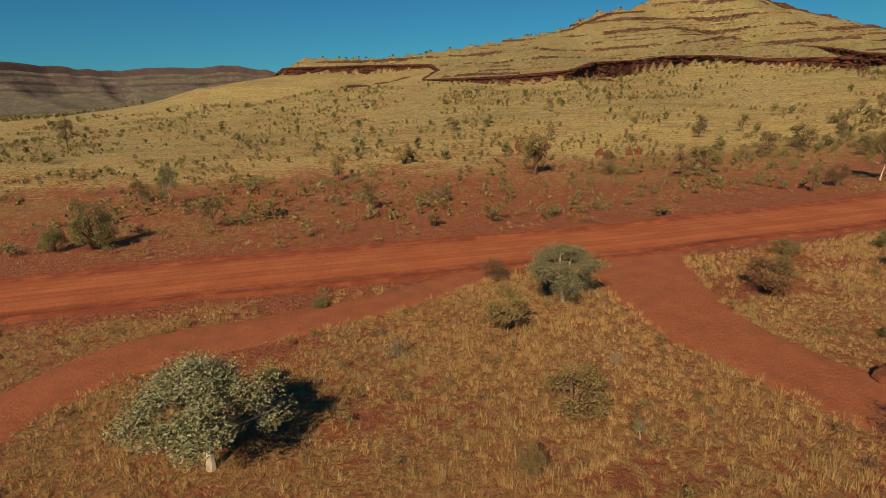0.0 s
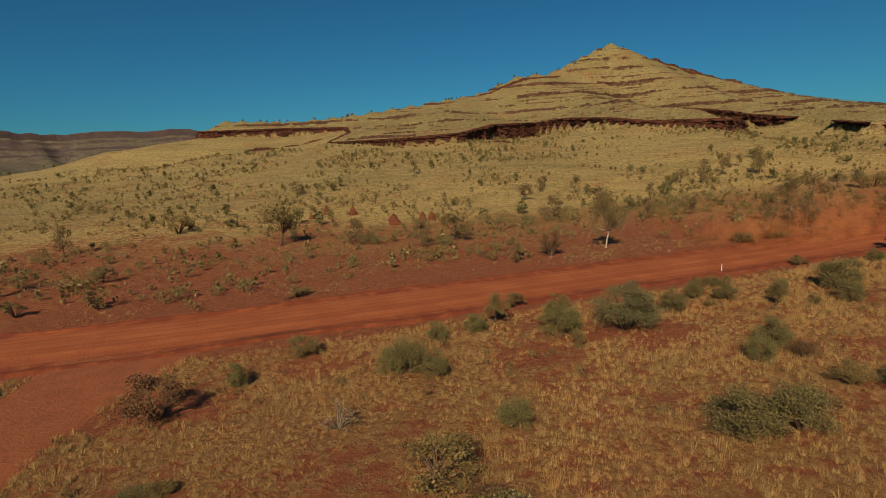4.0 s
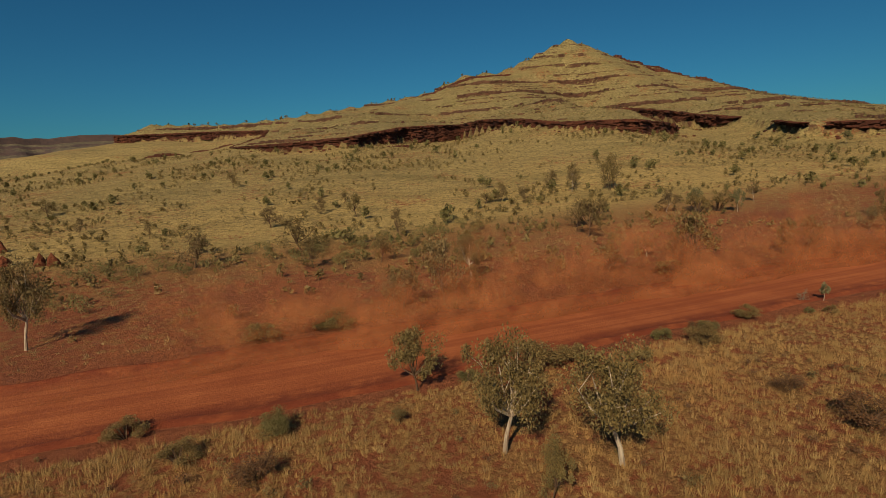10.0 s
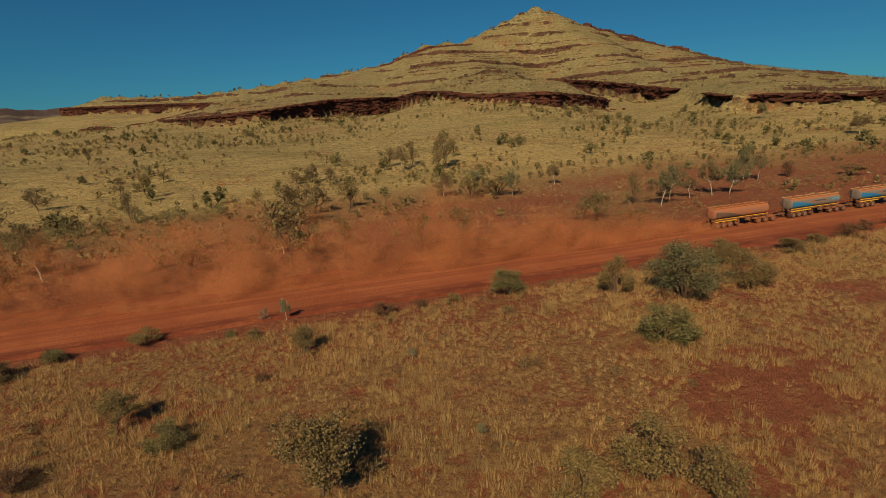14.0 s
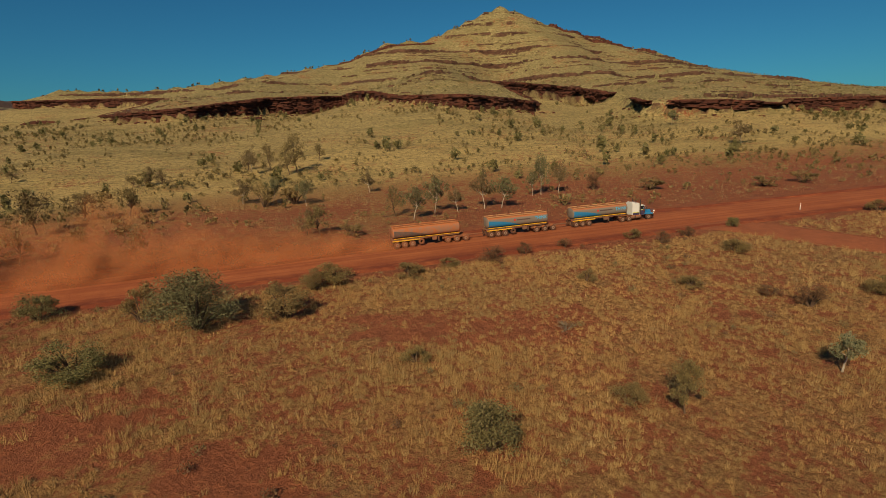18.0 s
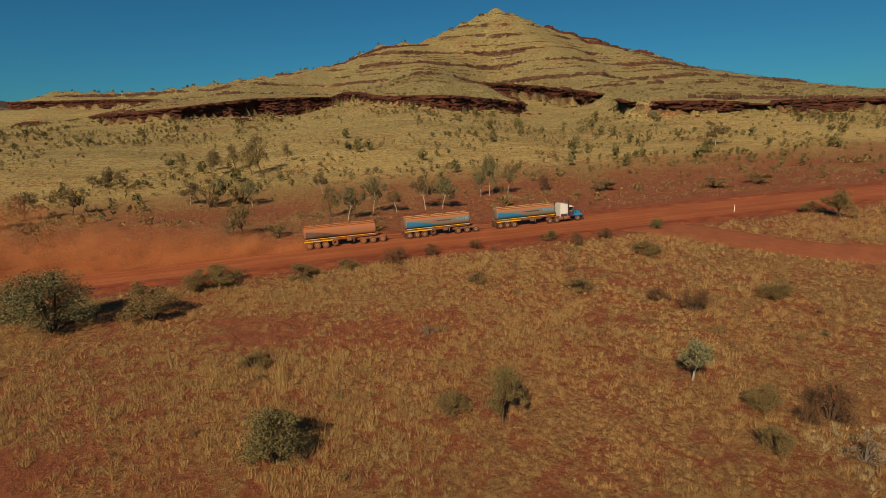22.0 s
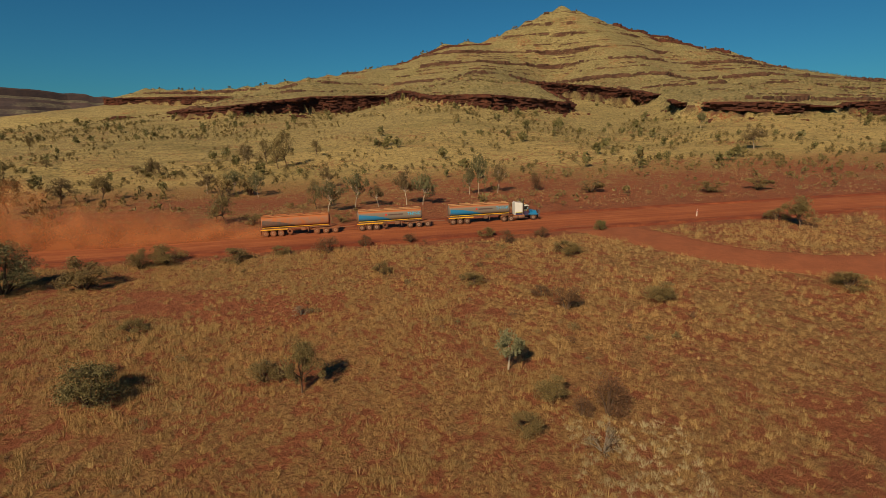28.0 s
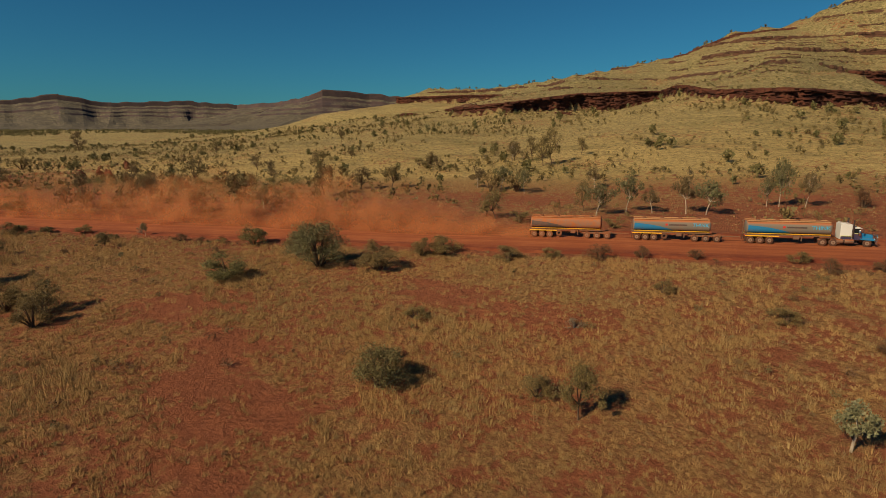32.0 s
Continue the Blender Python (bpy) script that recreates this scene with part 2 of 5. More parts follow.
def plain_material(name, color, rough=0.5, metal=0.0, dust=0.5, dust_top=None):
    """Paint, steel or rubber with red road dust on it; dust_top: height above the ground where the dust thins out."""
    n = Nodes(name, rough, metal)
    p = n.obj()
    d = n.math("MULTIPLY", n.ramp(n.noise(p, 1.3, 5, 0.65, 0.25, 0.75), 0.0, 1.0, 0.45, 1.0), dust * 0.7)
    up = n.add("ShaderNodeSeparateXYZ")
    n.put(up.inputs[0], n.add("ShaderNodeNewGeometry").outputs["Normal"])
    d = n.math("MAXIMUM", d, n.math("MULTIPLY", n.ramp(up.outputs[2], 0.25, 0.75), min(1.0, dust * 3.0)))
    n.b.inputs["Specular IOR Level"].default_value = 0.25
    return n.done(n.mix(d, color, (0.36, 0.115, 0.042)), n.ramp(d, 0, 1, rough, 0.9))


def rock_material(name, a, b, c):
    n = Nodes(name, 0.92)
    p = n.pos()
    who = n.add("ShaderNodeObjectInfo").outputs["Random"]
    isl = n.add("ShaderNodeNewGeometry").outputs["Random Per Island"]
    col = n.mix(n.noise(n.stretch(p, 0.25, 0.25, 1.4), 1.0, 6, 0.7), a, b)
    col = n.mix(n.math("MULTIPLY", isl, 0.32), col, c)
    col = n.mix(n.math("MULTIPLY", n.noise(p, 0.05, 5, 0.7, 0.48, 0.62), 0.5), col, c)
    n.bump(n.noise(n.stretch(p, 0.6, 0.6, 2.0), 1.2, 6, 0.7, 0.2, 0.8), 0.8, 0.5)
    return n.done(col)


def far_material():
    n = Nodes("distant_range", 0.95)
    p = n.pos()
    z = n.add("ShaderNodeSeparateXYZ")
    n.put(z.inputs[0], n.add("ShaderNodeNewGeometry").outputs["True Normal"])
    # aerial haze is put into the colours: greyed grass, lightened purplish rock
    bed = n.noise(n.stretch(p, 0.9, 0.9, 1.1), 0.02, 7, 0.8)
    fine = n.noise(p, 0.06, 7, 0.8, 0.36, 0.62)
    grass = n.mix(fine, n.mix(bed, (0.185, 0.148, 0.096), (0.11, 0.088, 0.066)), (0.075, 0.062, 0.046))
    rock = n.mix(bed, (0.085, 0.054, 0.05), (0.052, 0.037, 0.04))
    edge = n.math("ADD", z.outputs[2], n.math("MULTIPLY", n.math("SUBTRACT", n.noise(p, 0.01, 6, 0.7, 0.25, 0.75), 0.5), 0.25))
    return n.done(n.mix(n.ramp(edge, 0.93, 0.80), grass, rock))


M_GROUND, M_ROAD, M_FAR = ground_material(), road_material(), far_material()
M_LEAF = {
    "gum": leaf_material("grey_green_leaves", (0.135, 0.13, 0.066), (0.235, 0.215, 0.112)),
    "mulga": leaf_material("olive_leaves", (0.108, 0.080, 0.030), (0.215, 0.153, 0.057)),
    "round": leaf_material("dull_green_leaves", (0.095, 0.085, 0.029), (0.19, 0.16, 0.060)),
    "open": leaf_material("straw_olive_leaves", (0.135, 0.094, 0.034), (0.245, 0.165, 0.060)),
    "rusty": leaf_material("rusty_brown_twigs", (0.10, 0.045, 0.022), (0.17, 0.085, 0.04)),
    "broad": leaf_material("grey_olive_leaves", (0.085, 0.084, 0.036), (0.17, 0.16, 0.072)),
    "dusty": leaf_material("dusty_brown_leaves", (0.115, 0.080, 0.036), (0.20, 0.14, 0.064)),
    "dead": leaf_material("bleached_twigs", (0.18, 0.12, 0.08), (0.30, 0.22, 0.15)),
}
M_WHITE_BARK = bark_material("white_gum_bark", (0.48, 0.39, 0.30), (0.26, 0.19, 0.14))
M_BROWN_BARK = bark_material("dark_brown_bark", (0.13, 0.075, 0.045), (0.07, 0.04, 0.026))
M_GRASS = grass_material("dry_spinifex", (0.375, 0.222, 0.081), (0.235, 0.142, 0.052), (0.36, 0.178, 0.063))
M_GRASS_PALE = grass_material("bleached_grass", (0.41, 0.315, 0.175), (0.28, 0.205, 0.105), (0.35, 0.245, 0.12))
M_GRASS_TALL = grass_material("pale_feathery_grass", (0.44, 0.29, 0.115), (0.31, 0.20, 0.078), (0.41, 0.24, 0.089))
M_GREY_BARK = bark_material("grey_dead_wood", (0.22, 0.17, 0.13), (0.13, 0.10, 0.08))
M_GRASS_FAR = grass_material("dry_hill_grass", (0.33, 0.235, 0.102), (0.21, 0.15, 0.064), (0.31, 0.195, 0.080))
M_LEDGE = rock_material("weathered_ledge_rock", (0.10, 0.046, 0.029), (0.045, 0.022, 0.016), (0.17, 0.085, 0.05))
M_TRACK = track_material()
M_CLIFF = rock_material("banded_ironstone", (0.088, 0.027, 0.017), (0.038, 0.014, 0.010), (0.155, 0.05, 0.027))
M_TERMITE = rock_material("termite_mound_earth", (0.19, 0.058, 0.028), (0.12, 0.04, 0.021), (0.21, 0.067, 0.031))
M_DUST = dust_material()

# ---------------------------------------------------------------- where the plants stand: x, y, height, width
NEAR_GUMS = [(15.0, 61.4, 8.3, 10.0), (-15.8, 32.0, 8.2, 11.4)]
NEAR_OPEN_BUSHES = [(7.1, 54.1, 6.1, 6.5), (10.3, 37.9, 4.8, 6.7), (5.7, 30.6, 2.5, 2.9), (52.2, 77.6, 3.2, 5.4), (66.6, 47.9, 4.6, 7.6), (41.9, 43.7, 1.5, 2.4), (46.2, 39.8, 1.8, 2.6), (46.2, 49.4, 1.5, 3.3), (88.4, 91.1, 2.3, 5.2), (108.5, 58.8, 2.7, 5.1), (147.6, 103.5, 2.2, 4.4), (180, 115.6, 4.2, 8), (110.4, 86.9, 1.4, 2.6), (161.7, 85.9, 2.6, 5.1), (184.8, 118, 2.5, 5.2), (211.5, 128, 2.2, 4.6), (141, 108.5, 2.2, 4.8), (85.9, 73.8, 2.7, 2.8), (192.3, 116.6, 1.9, 2.9)]
NEAR_OPEN_BUSHES_B = [(266.6, 134.6, 5.9, 5.6), (285.1, 143.8, 3.6, 4.6), (200.8, 119.7, 3.3, 5), (223.2, 128, 1.4, 2.3), (251.6, 99.2, 4.4, 5.6), (256.6, 101, 5.2, 6.2), (260.4, 98.6, 4.4, 5), (246, 135.3, 1.3, 2.9), (283.8, 134, 5.4, 7.6), (288, 146.6, 3.5, 7.7), (298.4, 147.6, 2.6, 5.8), (304.6, 150.9, 1.9, 4.2), (322.6, 141.4, 2.1, 3.2), (335.7, 138.8, 2, 4.4), (349.7, 152.3, 2.6, 5.9), (337, 162.9, 2.2, 4.1), (358.9, 135.1, 2.8, 5.9), (317.5, 113.1, 2.7, 3.9), (299.2, 121.3, 1.8, 3.8), (343.4, 112.6, 2.5, 4.4), (341, 107.1, 2.6, 3.2), (389.6, 172.1, 2.6, 5.6), (383.6, 140, 2.9, 6.3), (391.1, 136.8, 6, 7.4), (382.5, 123.6, 2.9, 3.8)]
NEAR_RUSTY_BUSHES = [(7.5, 71, 3.4, 5.7), (40.8, 62.6, 6.2, 7.8), (33.5, 32.5, 3.3, 6.5), (69.7, 43.6, 2.9, 4.8), (108.7, 65.4, 2.2, 4.9), (112.3, 93.7, 3.7, 3.7), (154.9, 100.1, 2.3, 5), (203.1, 127, 1.3, 2.7), (202.5, 107.2, 1.8, 4), (204.3, 100.4, 3.9, 6), (214.6, 103, 2, 4.5), (237.7, 132.7, 1.8, 4), (241.8, 133.9, 1.2, 2.7), (227.1, 117.1, 1.3, 1.7), (311.3, 153.3, 2.6, 5.7), (317, 156.1, 2.5, 3.3), (324.2, 159.1, 1.8, 3.8), (346.5, 161.4, 2.3, 3.4), (340.3, 158, 2.5, 3.4), (347, 131.8, 3.9, 4.7), (347.8, 110.7, 3.8, 4.4), (344.5, 135.7, 1.7, 3.7), (345.6, 110.2, 2, 2.5)]
NEAR_ROUND_BUSHES = [(-15.3, 44.1, 2.2, 2.7), (-14.7, 63.6, 1.4, 3.1), (46.3, 69.1, 3.6, 3.1), (65.1, 69.1, 5.3, 5.3), (67.9, 67.7, 3.6, 4.2), (74.2, 82.6, 3.2, 4.4), (85.2, 79.7, 5.2, 8), (74, 55, 3.5, 4.1), (69.5, 38.4, 5.1, 8.1), (44.9, 48.7, 1.5, 3.1), (134, 90.6, 6.6, 8.7), (92.3, 51.7, 4.6, 8), (97.2, 51, 5.5, 6.6), (103.8, 85.5, 4.3, 5), (69, 80, 3.2, 3.6), (63, 69.6, 3.8, 4.6), (110.2, 91.2, 4.2, 3.7), (114.6, 89.6, 4.5, 4.7), (122.6, 89, 4, 4), (103.3, 65.4, 4.1, 4.3), (107.8, 69.6, 4.5, 5.2), (114, 55.8, 5.1, 10.2), (116.5, 97.3, 2.6, 4.1), (124.7, 83.9, 2, 2.3), (129.8, 84, 4.8, 5)]
NEAR_ROUND_BUSHES_B = [(154.8, 106.6, 3, 4), (172.6, 114.9, 1.6, 3), (197.2, 122.7, 2, 3.1), (253.1, 136.7, 4.5, 6.4), (266.7, 120.8, 4.6, 7.8), (204.2, 124.4, 1.9, 3.5), (220.6, 128.6, 1.1, 1.7), (223, 107.3, 2.5, 4.1), (357, 166.9, 2.5, 3.1), (304.7, 107.6, 5.2, 6.2)]
NEAR_DEAD_SHRUBS = [(-4.3, 48.5, 2.9, 3.7), (16.1, 44.8, 2.4, 1.7), (58.5, 57.3, 2.8, 4.4), (316, 127.6, 1.5, 3.2), (346.5, 105.6, 2.5, 3.4), (223.2, 139.8, 2.3, 2.1)]
NEAR_MULGAS = [(81.9, 93.2, 2.7, 4.2), (77.5, 85.5, 4.9, 4.6), (119.1, 84.4, 4.2, 2.7), (167.4, 113.6, 7.7, 6), (176.2, 94.4, 5.5, 2.8), (165.7, 107, 1.7, 1.9), (229.8, 122.5, 3.5, 3.7), (217.8, 109.9, 3.9, 3.8), (235.3, 101, 6.4, 6.6), (321.6, 111.5, 5.4, 3.9), (390.8, 166.4, 6, 6.3)]
NEAR_TALL_GUMS = [(174.1, 101, 11.3, 6.6), (182.6, 98.1, 10.2, 7.6)]
NEAR_SAPLINGS = [(339.8, 117.3, 4.8, 4), (14.2, 33.9, 2, 1.5), (225.9, 134.7, 3.2, 1.9), (241, 119.4, 1.4, 1.4), (246.2, 106.4, 1.3, 1.2)]
NEAR_BROAD_TREES = [(94.2, 79.4, 6.8, 11.4), (274, 131.8, 7.6, 11.2)]
FAR_GUMS = [(-66.9, 137.7, 12.2, 6.5), (216.9, 170.3, 5.5, 5.7), (258.8, 228.8, 8.6, 6), (249.8, 229.6, 7.5, 8.3), (299, 193.9, 8.8, 7.5), (309.6, 201.4, 6.3, 5.1), (320.5, 203, 9, 7.6), (339.2, 221.1, 9.5, 5.3), (269.2, 222.8, 8.6, 4.8), (450.3, 320.7, 10.5, 13), (304, 200.5, 10.3, 6.2), (316.4, 203.6, 9.9, 7), (334, 219.7, 12.9, 5.6), (285.4, 239.5, 7.6, 5.3), (458, 408.2, 10.4, 8.5), (236.3, 285.6, 11.8, 6.1), (331.5, 218.5, 8.2, 4.6)]
FAR_MULGAS = [(-15.2, 124.2, 7.8, 6), (-78.2, 144.6, 6.5, 7.8), (1.3, 130.2, 4.4, 6.9), (-45.7, 110.4, 8.2, 7.6), (-30.1, 171.5, 8.8, 7.3), (52.1, 163.4, 8.7, 7.2), (79.6, 161.9, 9.1, 13.2), (138.7, 205.2, 10.6, 14.3), (-216.3, 330.8, 19.9, 16.4), (148.4, 263.9, 10.2, 7.9), (89.4, 126.8, 6.4, 4.9), (70.4, 153.8, 8.8, 8.2), (30.9, 167.3, 14, 16.3), (254.2, 285.4, 16.3, 11), (133.8, 274.3, 7.9, 6.5), (213.4, 197, 11.7, 10.9), (171.1, 161, 9.6, 7.3), (172.6, 147.4, 12.2, 7.6), (220.5, 160, 12.3, 11.4), (83.9, 241, 7.2, 3.4), (54.3, 255.4, 6.5, 4.4), (75.2, 360.3, 10.5, 7), (145.7, 182.7, 7.4, 6.9), (116.4, 191.5, 9.6, 10.4)]
FAR_MULGAS_B = [(160.8, 183.3, 7, 6.5), (194.4, 158.7, 6.4, 3.2), (163.6, 151.1, 5.2, 4.9), (223.7, 218.1, 8.5, 9.6), (251.6, 282.8, 13.3, 8.6), (212.1, 265.7, 7.1, 6.6), (228.2, 169.7, 7.1, 5.3), (249.8, 167.2, 7.6, 7.1), (120.4, 250.1, 8.8, 10.2), (140.9, 293.9, 5.3, 6.1), (10.9, 309, 8.2, 12.2), (215.2, 212.6, 8.4, 11), (279.9, 181.4, 7.6, 7.1), (223.2, 170, 6.1, 5.6), (203.9, 272.5, 8.3, 6.6), (258.3, 310.2, 8.6, 6.2), (240.9, 297.4, 11.5, 8.3), (164.4, 220.2, 10, 5.6), (211.7, 175.1, 5.9, 6.1), (294.6, 198.9, 8, 5.4), (231.1, 300.3, 9.4, 8.7), (197.8, 272.6, 5.1, 7.1), (242.2, 163.9, 8, 5.4), (165.9, 145.8, 7.2, 7.7)]
FAR_MULGAS_C = [(204.1, 158.7, 6.1, 8.1), (178.6, 153.6, 4.9, 5.5), (276.9, 182.9, 6.3, 6.5)]
FAR_ROUND_BUSHES = [(-62.4, 97.4, 11.3, 9.9), (-69.6, 96.6, 6.1, 6.3), (146.5, 134.3, 3, 7.6), (156.5, 137, 3.2, 8)]
FAR_OPEN_BUSHES = [(-36.9, 120.3, 5.8, 10.7), (-11.3, 204.9, 8.1, 12.9), (11.3, 108.3, 5, 7), (-0.2, 105.6, 3.6, 5.6), (45.8, 108, 2.4, 7.5), (265, 226.7, 7.6, 12.1), (214.6, 154.8, 3.6, 7.8), (257.3, 224.1, 7.8, 9.6), (305.8, 181.1, 2.4, 6.3), (364.2, 218.7, 4, 11.8), (393.1, 213.7, 3.8, 10.7), (405.8, 216, 4, 11.3), (287.2, 178.6, 3.3, 7.3)]
FAR_RUSTY_BUSHES = [(98.7, 131.5, 7.4, 6.9), (350, 223.6, 5.4, 5.9)]
FAR_TALL_GUMS = [(113.8, 136.9, 14.1, 7.2), (178.8, 161.4, 9.3, 5.9)]

# ---------------------------------------------------------------- the land
def smooth(a, b, v):
    s = np.clip((v - a) / (b - a), 0, 1)
    return s * s * (3 - 2 * s)


def dense(points, step):
    """Points every step metres along a line of points with any number of columns."""
    p = np.array(points, float)
    out = []
    for a, b in zip(p[:-1], p[1:]):
        n = max(1, int(np.hypot(*(b - a)[:2]) / step))
        out += [a + (b - a) * k / n for k in range(n)]
    return np.array(out + [p[-1]])


def beyond(points, x, y):
    """True where a place lies on the far side (+y) of a line that runs from -x to +x."""
    p = [(-9000, points[0][1])] + [(q[0], q[1]) for q in points] + [(9000, points[-1][1]), (9000, 20000), (-9000, 20000)]
    inside = np.zeros(x.shape, bool)
    for (ax, ay), (bx, by) in zip(p, p[1:] + p[:1]):
        if ay != by:
            inside ^= ((ay > y) != (by > y)) & (x < (bx - ax) * (y - ay) / (by - ay) + ax)
    return inside


def near_line(samples, x, y, soft):
    """The distance to a line's samples, and the weighted mean of their further columns."""
    best = np.full(x.shape, 1e12)
    total = np.zeros(x.shape)
    sums = [np.zeros(x.shape) for _ in range(samples.shape[1] - 2)]
    for row in samples:
        d2 = (x - row[0]) ** 2 + (y - row[1]) ** 2
        best = np.minimum(best, d2)
        w = 1 / (d2 + soft * soft) ** 2
        total += w
        for s, v in zip(sums, row[2:]):
            s += w * v
    return np.sqrt(best), [s / total for s in sums]


def wavy(x, y, size, seed=0):
    """Smooth value noise in about -1..1, the same for arrays of any shape."""
    u, v = x / size + seed * 17.3, y / size - seed * 9.1
    i, j = np.floor(u), np.floor(v)
    f, g = u - i, v - j
    f, g = f * f * (3 - 2 * f), g * g * (3 - 2 * g)

    def h(a, b):
        return np.modf(np.abs(np.sin(a * 127.1 + b * 311.7 + seed * 74.7) * 43758.5453))[0] * 2 - 1

    return (h(i, j) * (1 - f) + h(i + 1, j) * f) * (1 - g) + (h(i, j + 1) * (1 - f) + h(i + 1, j + 1) * f) * g


# the escarpment: x, y, height of its rim, height of its face
RIM = [(-700, 4600, 30, 4), (-330, 1500, 50, 4), (-262, 960, 64, 6), (-206, 815, 69, 8), (-90, 833, 71, 8), (-1, 767, 66, 5), (8, 700, 55, 2), (-10, 642, 43, 4),
       (66, 534, 41, 6), (126, 519, 44, 7), (166, 587, 54, 13), (228, 650, 58, 13), (250, 600, 59, 10), (268, 530, 54, 6), (287, 489, 48, 6), (331, 452, 46, 10),
       (372, 485, 44, 9), (399, 524, 42, 5), (385, 546, 52, 2), (368, 556, 62, 8), (415, 585, 61, 10), (467, 617, 58, 13), (472, 540, 49, 3), (458, 450, 39, 7), (500, 426, 38, 7), (548, 436, 35, 2.5),
       (585, 490, 40, 7), (660, 500, 41, 11), (760, 470, 36, 7), (950, 520, 38, 8), (1500, 640, 40, 8)]
# the crest behind it: x, y, height
CREST = [(-500, 4700, 60), (-260, 1500, 70), (-215, 1040, 93), (-190, 880, 88.8), (-90, 885, 84.5), (0, 880, 91.3), (120, 900, 109.1), (200, 905, 119.9), (262, 905, 149.1), (330, 930, 154.9), (435, 954, 158.5), (545, 985, 173.7), (590, 1004, 168.8), (640, 1025, 151.2), (715, 1047, 152.6), (790, 1060, 102.8), (830, 1075, 94.8), (900, 1100, 90.8), (1000, 1125, 89), (1200, 1180, 89.7), (1800, 1300, 87.3)]
# the road's middle line: x, y, height
ROAD = [(-900, -230, -3), (-300, -10, -2.2), (-100, 62, -1.4), (-30, 79, -0.8), (30, 90, -0.3), (90, 106, 0.1), (150, 122, 0.9), (210, 139, 2.0), (270, 156, 3.3),
        (330, 171.5, 5.2), (390, 185, 7.4), (450, 199, 9.2), (540, 224, 10.4), (700, 272, 11.5), (1200, 442, 14)]
RIM_D, CREST_D, ROAD_D = dense(RIM[1:], 12), dense(CREST[1:], 25), dense(ROAD, 8)
ROAD_HALF = 9.5


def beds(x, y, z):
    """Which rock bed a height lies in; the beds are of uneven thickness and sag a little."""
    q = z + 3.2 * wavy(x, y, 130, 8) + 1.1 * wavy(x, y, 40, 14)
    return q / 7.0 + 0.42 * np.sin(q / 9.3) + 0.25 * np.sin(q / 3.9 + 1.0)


BED_STRENGTH = np.array([0.25, 1.0, 0.15, 0.4, 0.1, 0.95, 0.3, 0.15, 0.65, 0.2, 0.1, 0.85, 0.35])


def bed_strength(bed):
    """How hard a bed is: the hard ones stand out as tall broken ledges."""
    return BED_STRENGTH[np.mod(np.floor(bed).astype(int), len(BED_STRENGTH))]


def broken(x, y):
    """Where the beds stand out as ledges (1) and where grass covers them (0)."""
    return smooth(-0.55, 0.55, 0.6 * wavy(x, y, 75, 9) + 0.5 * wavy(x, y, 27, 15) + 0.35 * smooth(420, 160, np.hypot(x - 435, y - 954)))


def cliffy(x, y):
    """How much of the escarpment's face stands bare along it: 0 where grass runs over the rim, over 1 where it is tall."""
    patchy = 0.25 * smooth(400, 470, x)
    return np.clip(0.95 - patchy + (0.32 + patchy) * wavy(x, y, 34, 51) + 0.18 * wavy(x, y, 12, 56), 0, 1.3)


# bare earth patches: x, y, radius
BARE = [(122.9, 65.2, 3.6), (298.7, 129.6, 4.4), (313.6, 128.2, 4.2), (295.3, 98.5, 4.5), (-21.3, 53, 6.5), (273, 114.6, 3.4), (368.6, 112.9, 4.5), (119.5, 67.6, 2.4), (-5.5, 37.8, 1.8), (222.8, 112.6, 2.6),
        (341, 118.3, 1.6), (12.6, 29.7, 1.8), (302, 92, 2.6), (308, 128.5, 3.2), (290, 101, 3.2), (40, 66, 5), (55, 74, 4), (80, 72, 3.5), (96, 78, 4), (372, 108, 3.5), (361, 104, 3), (-20, 62.5, 5), (-8, 67.5, 4), (5, 73, 3), (270, 110, 4.5), (283, 107, 3.5)]


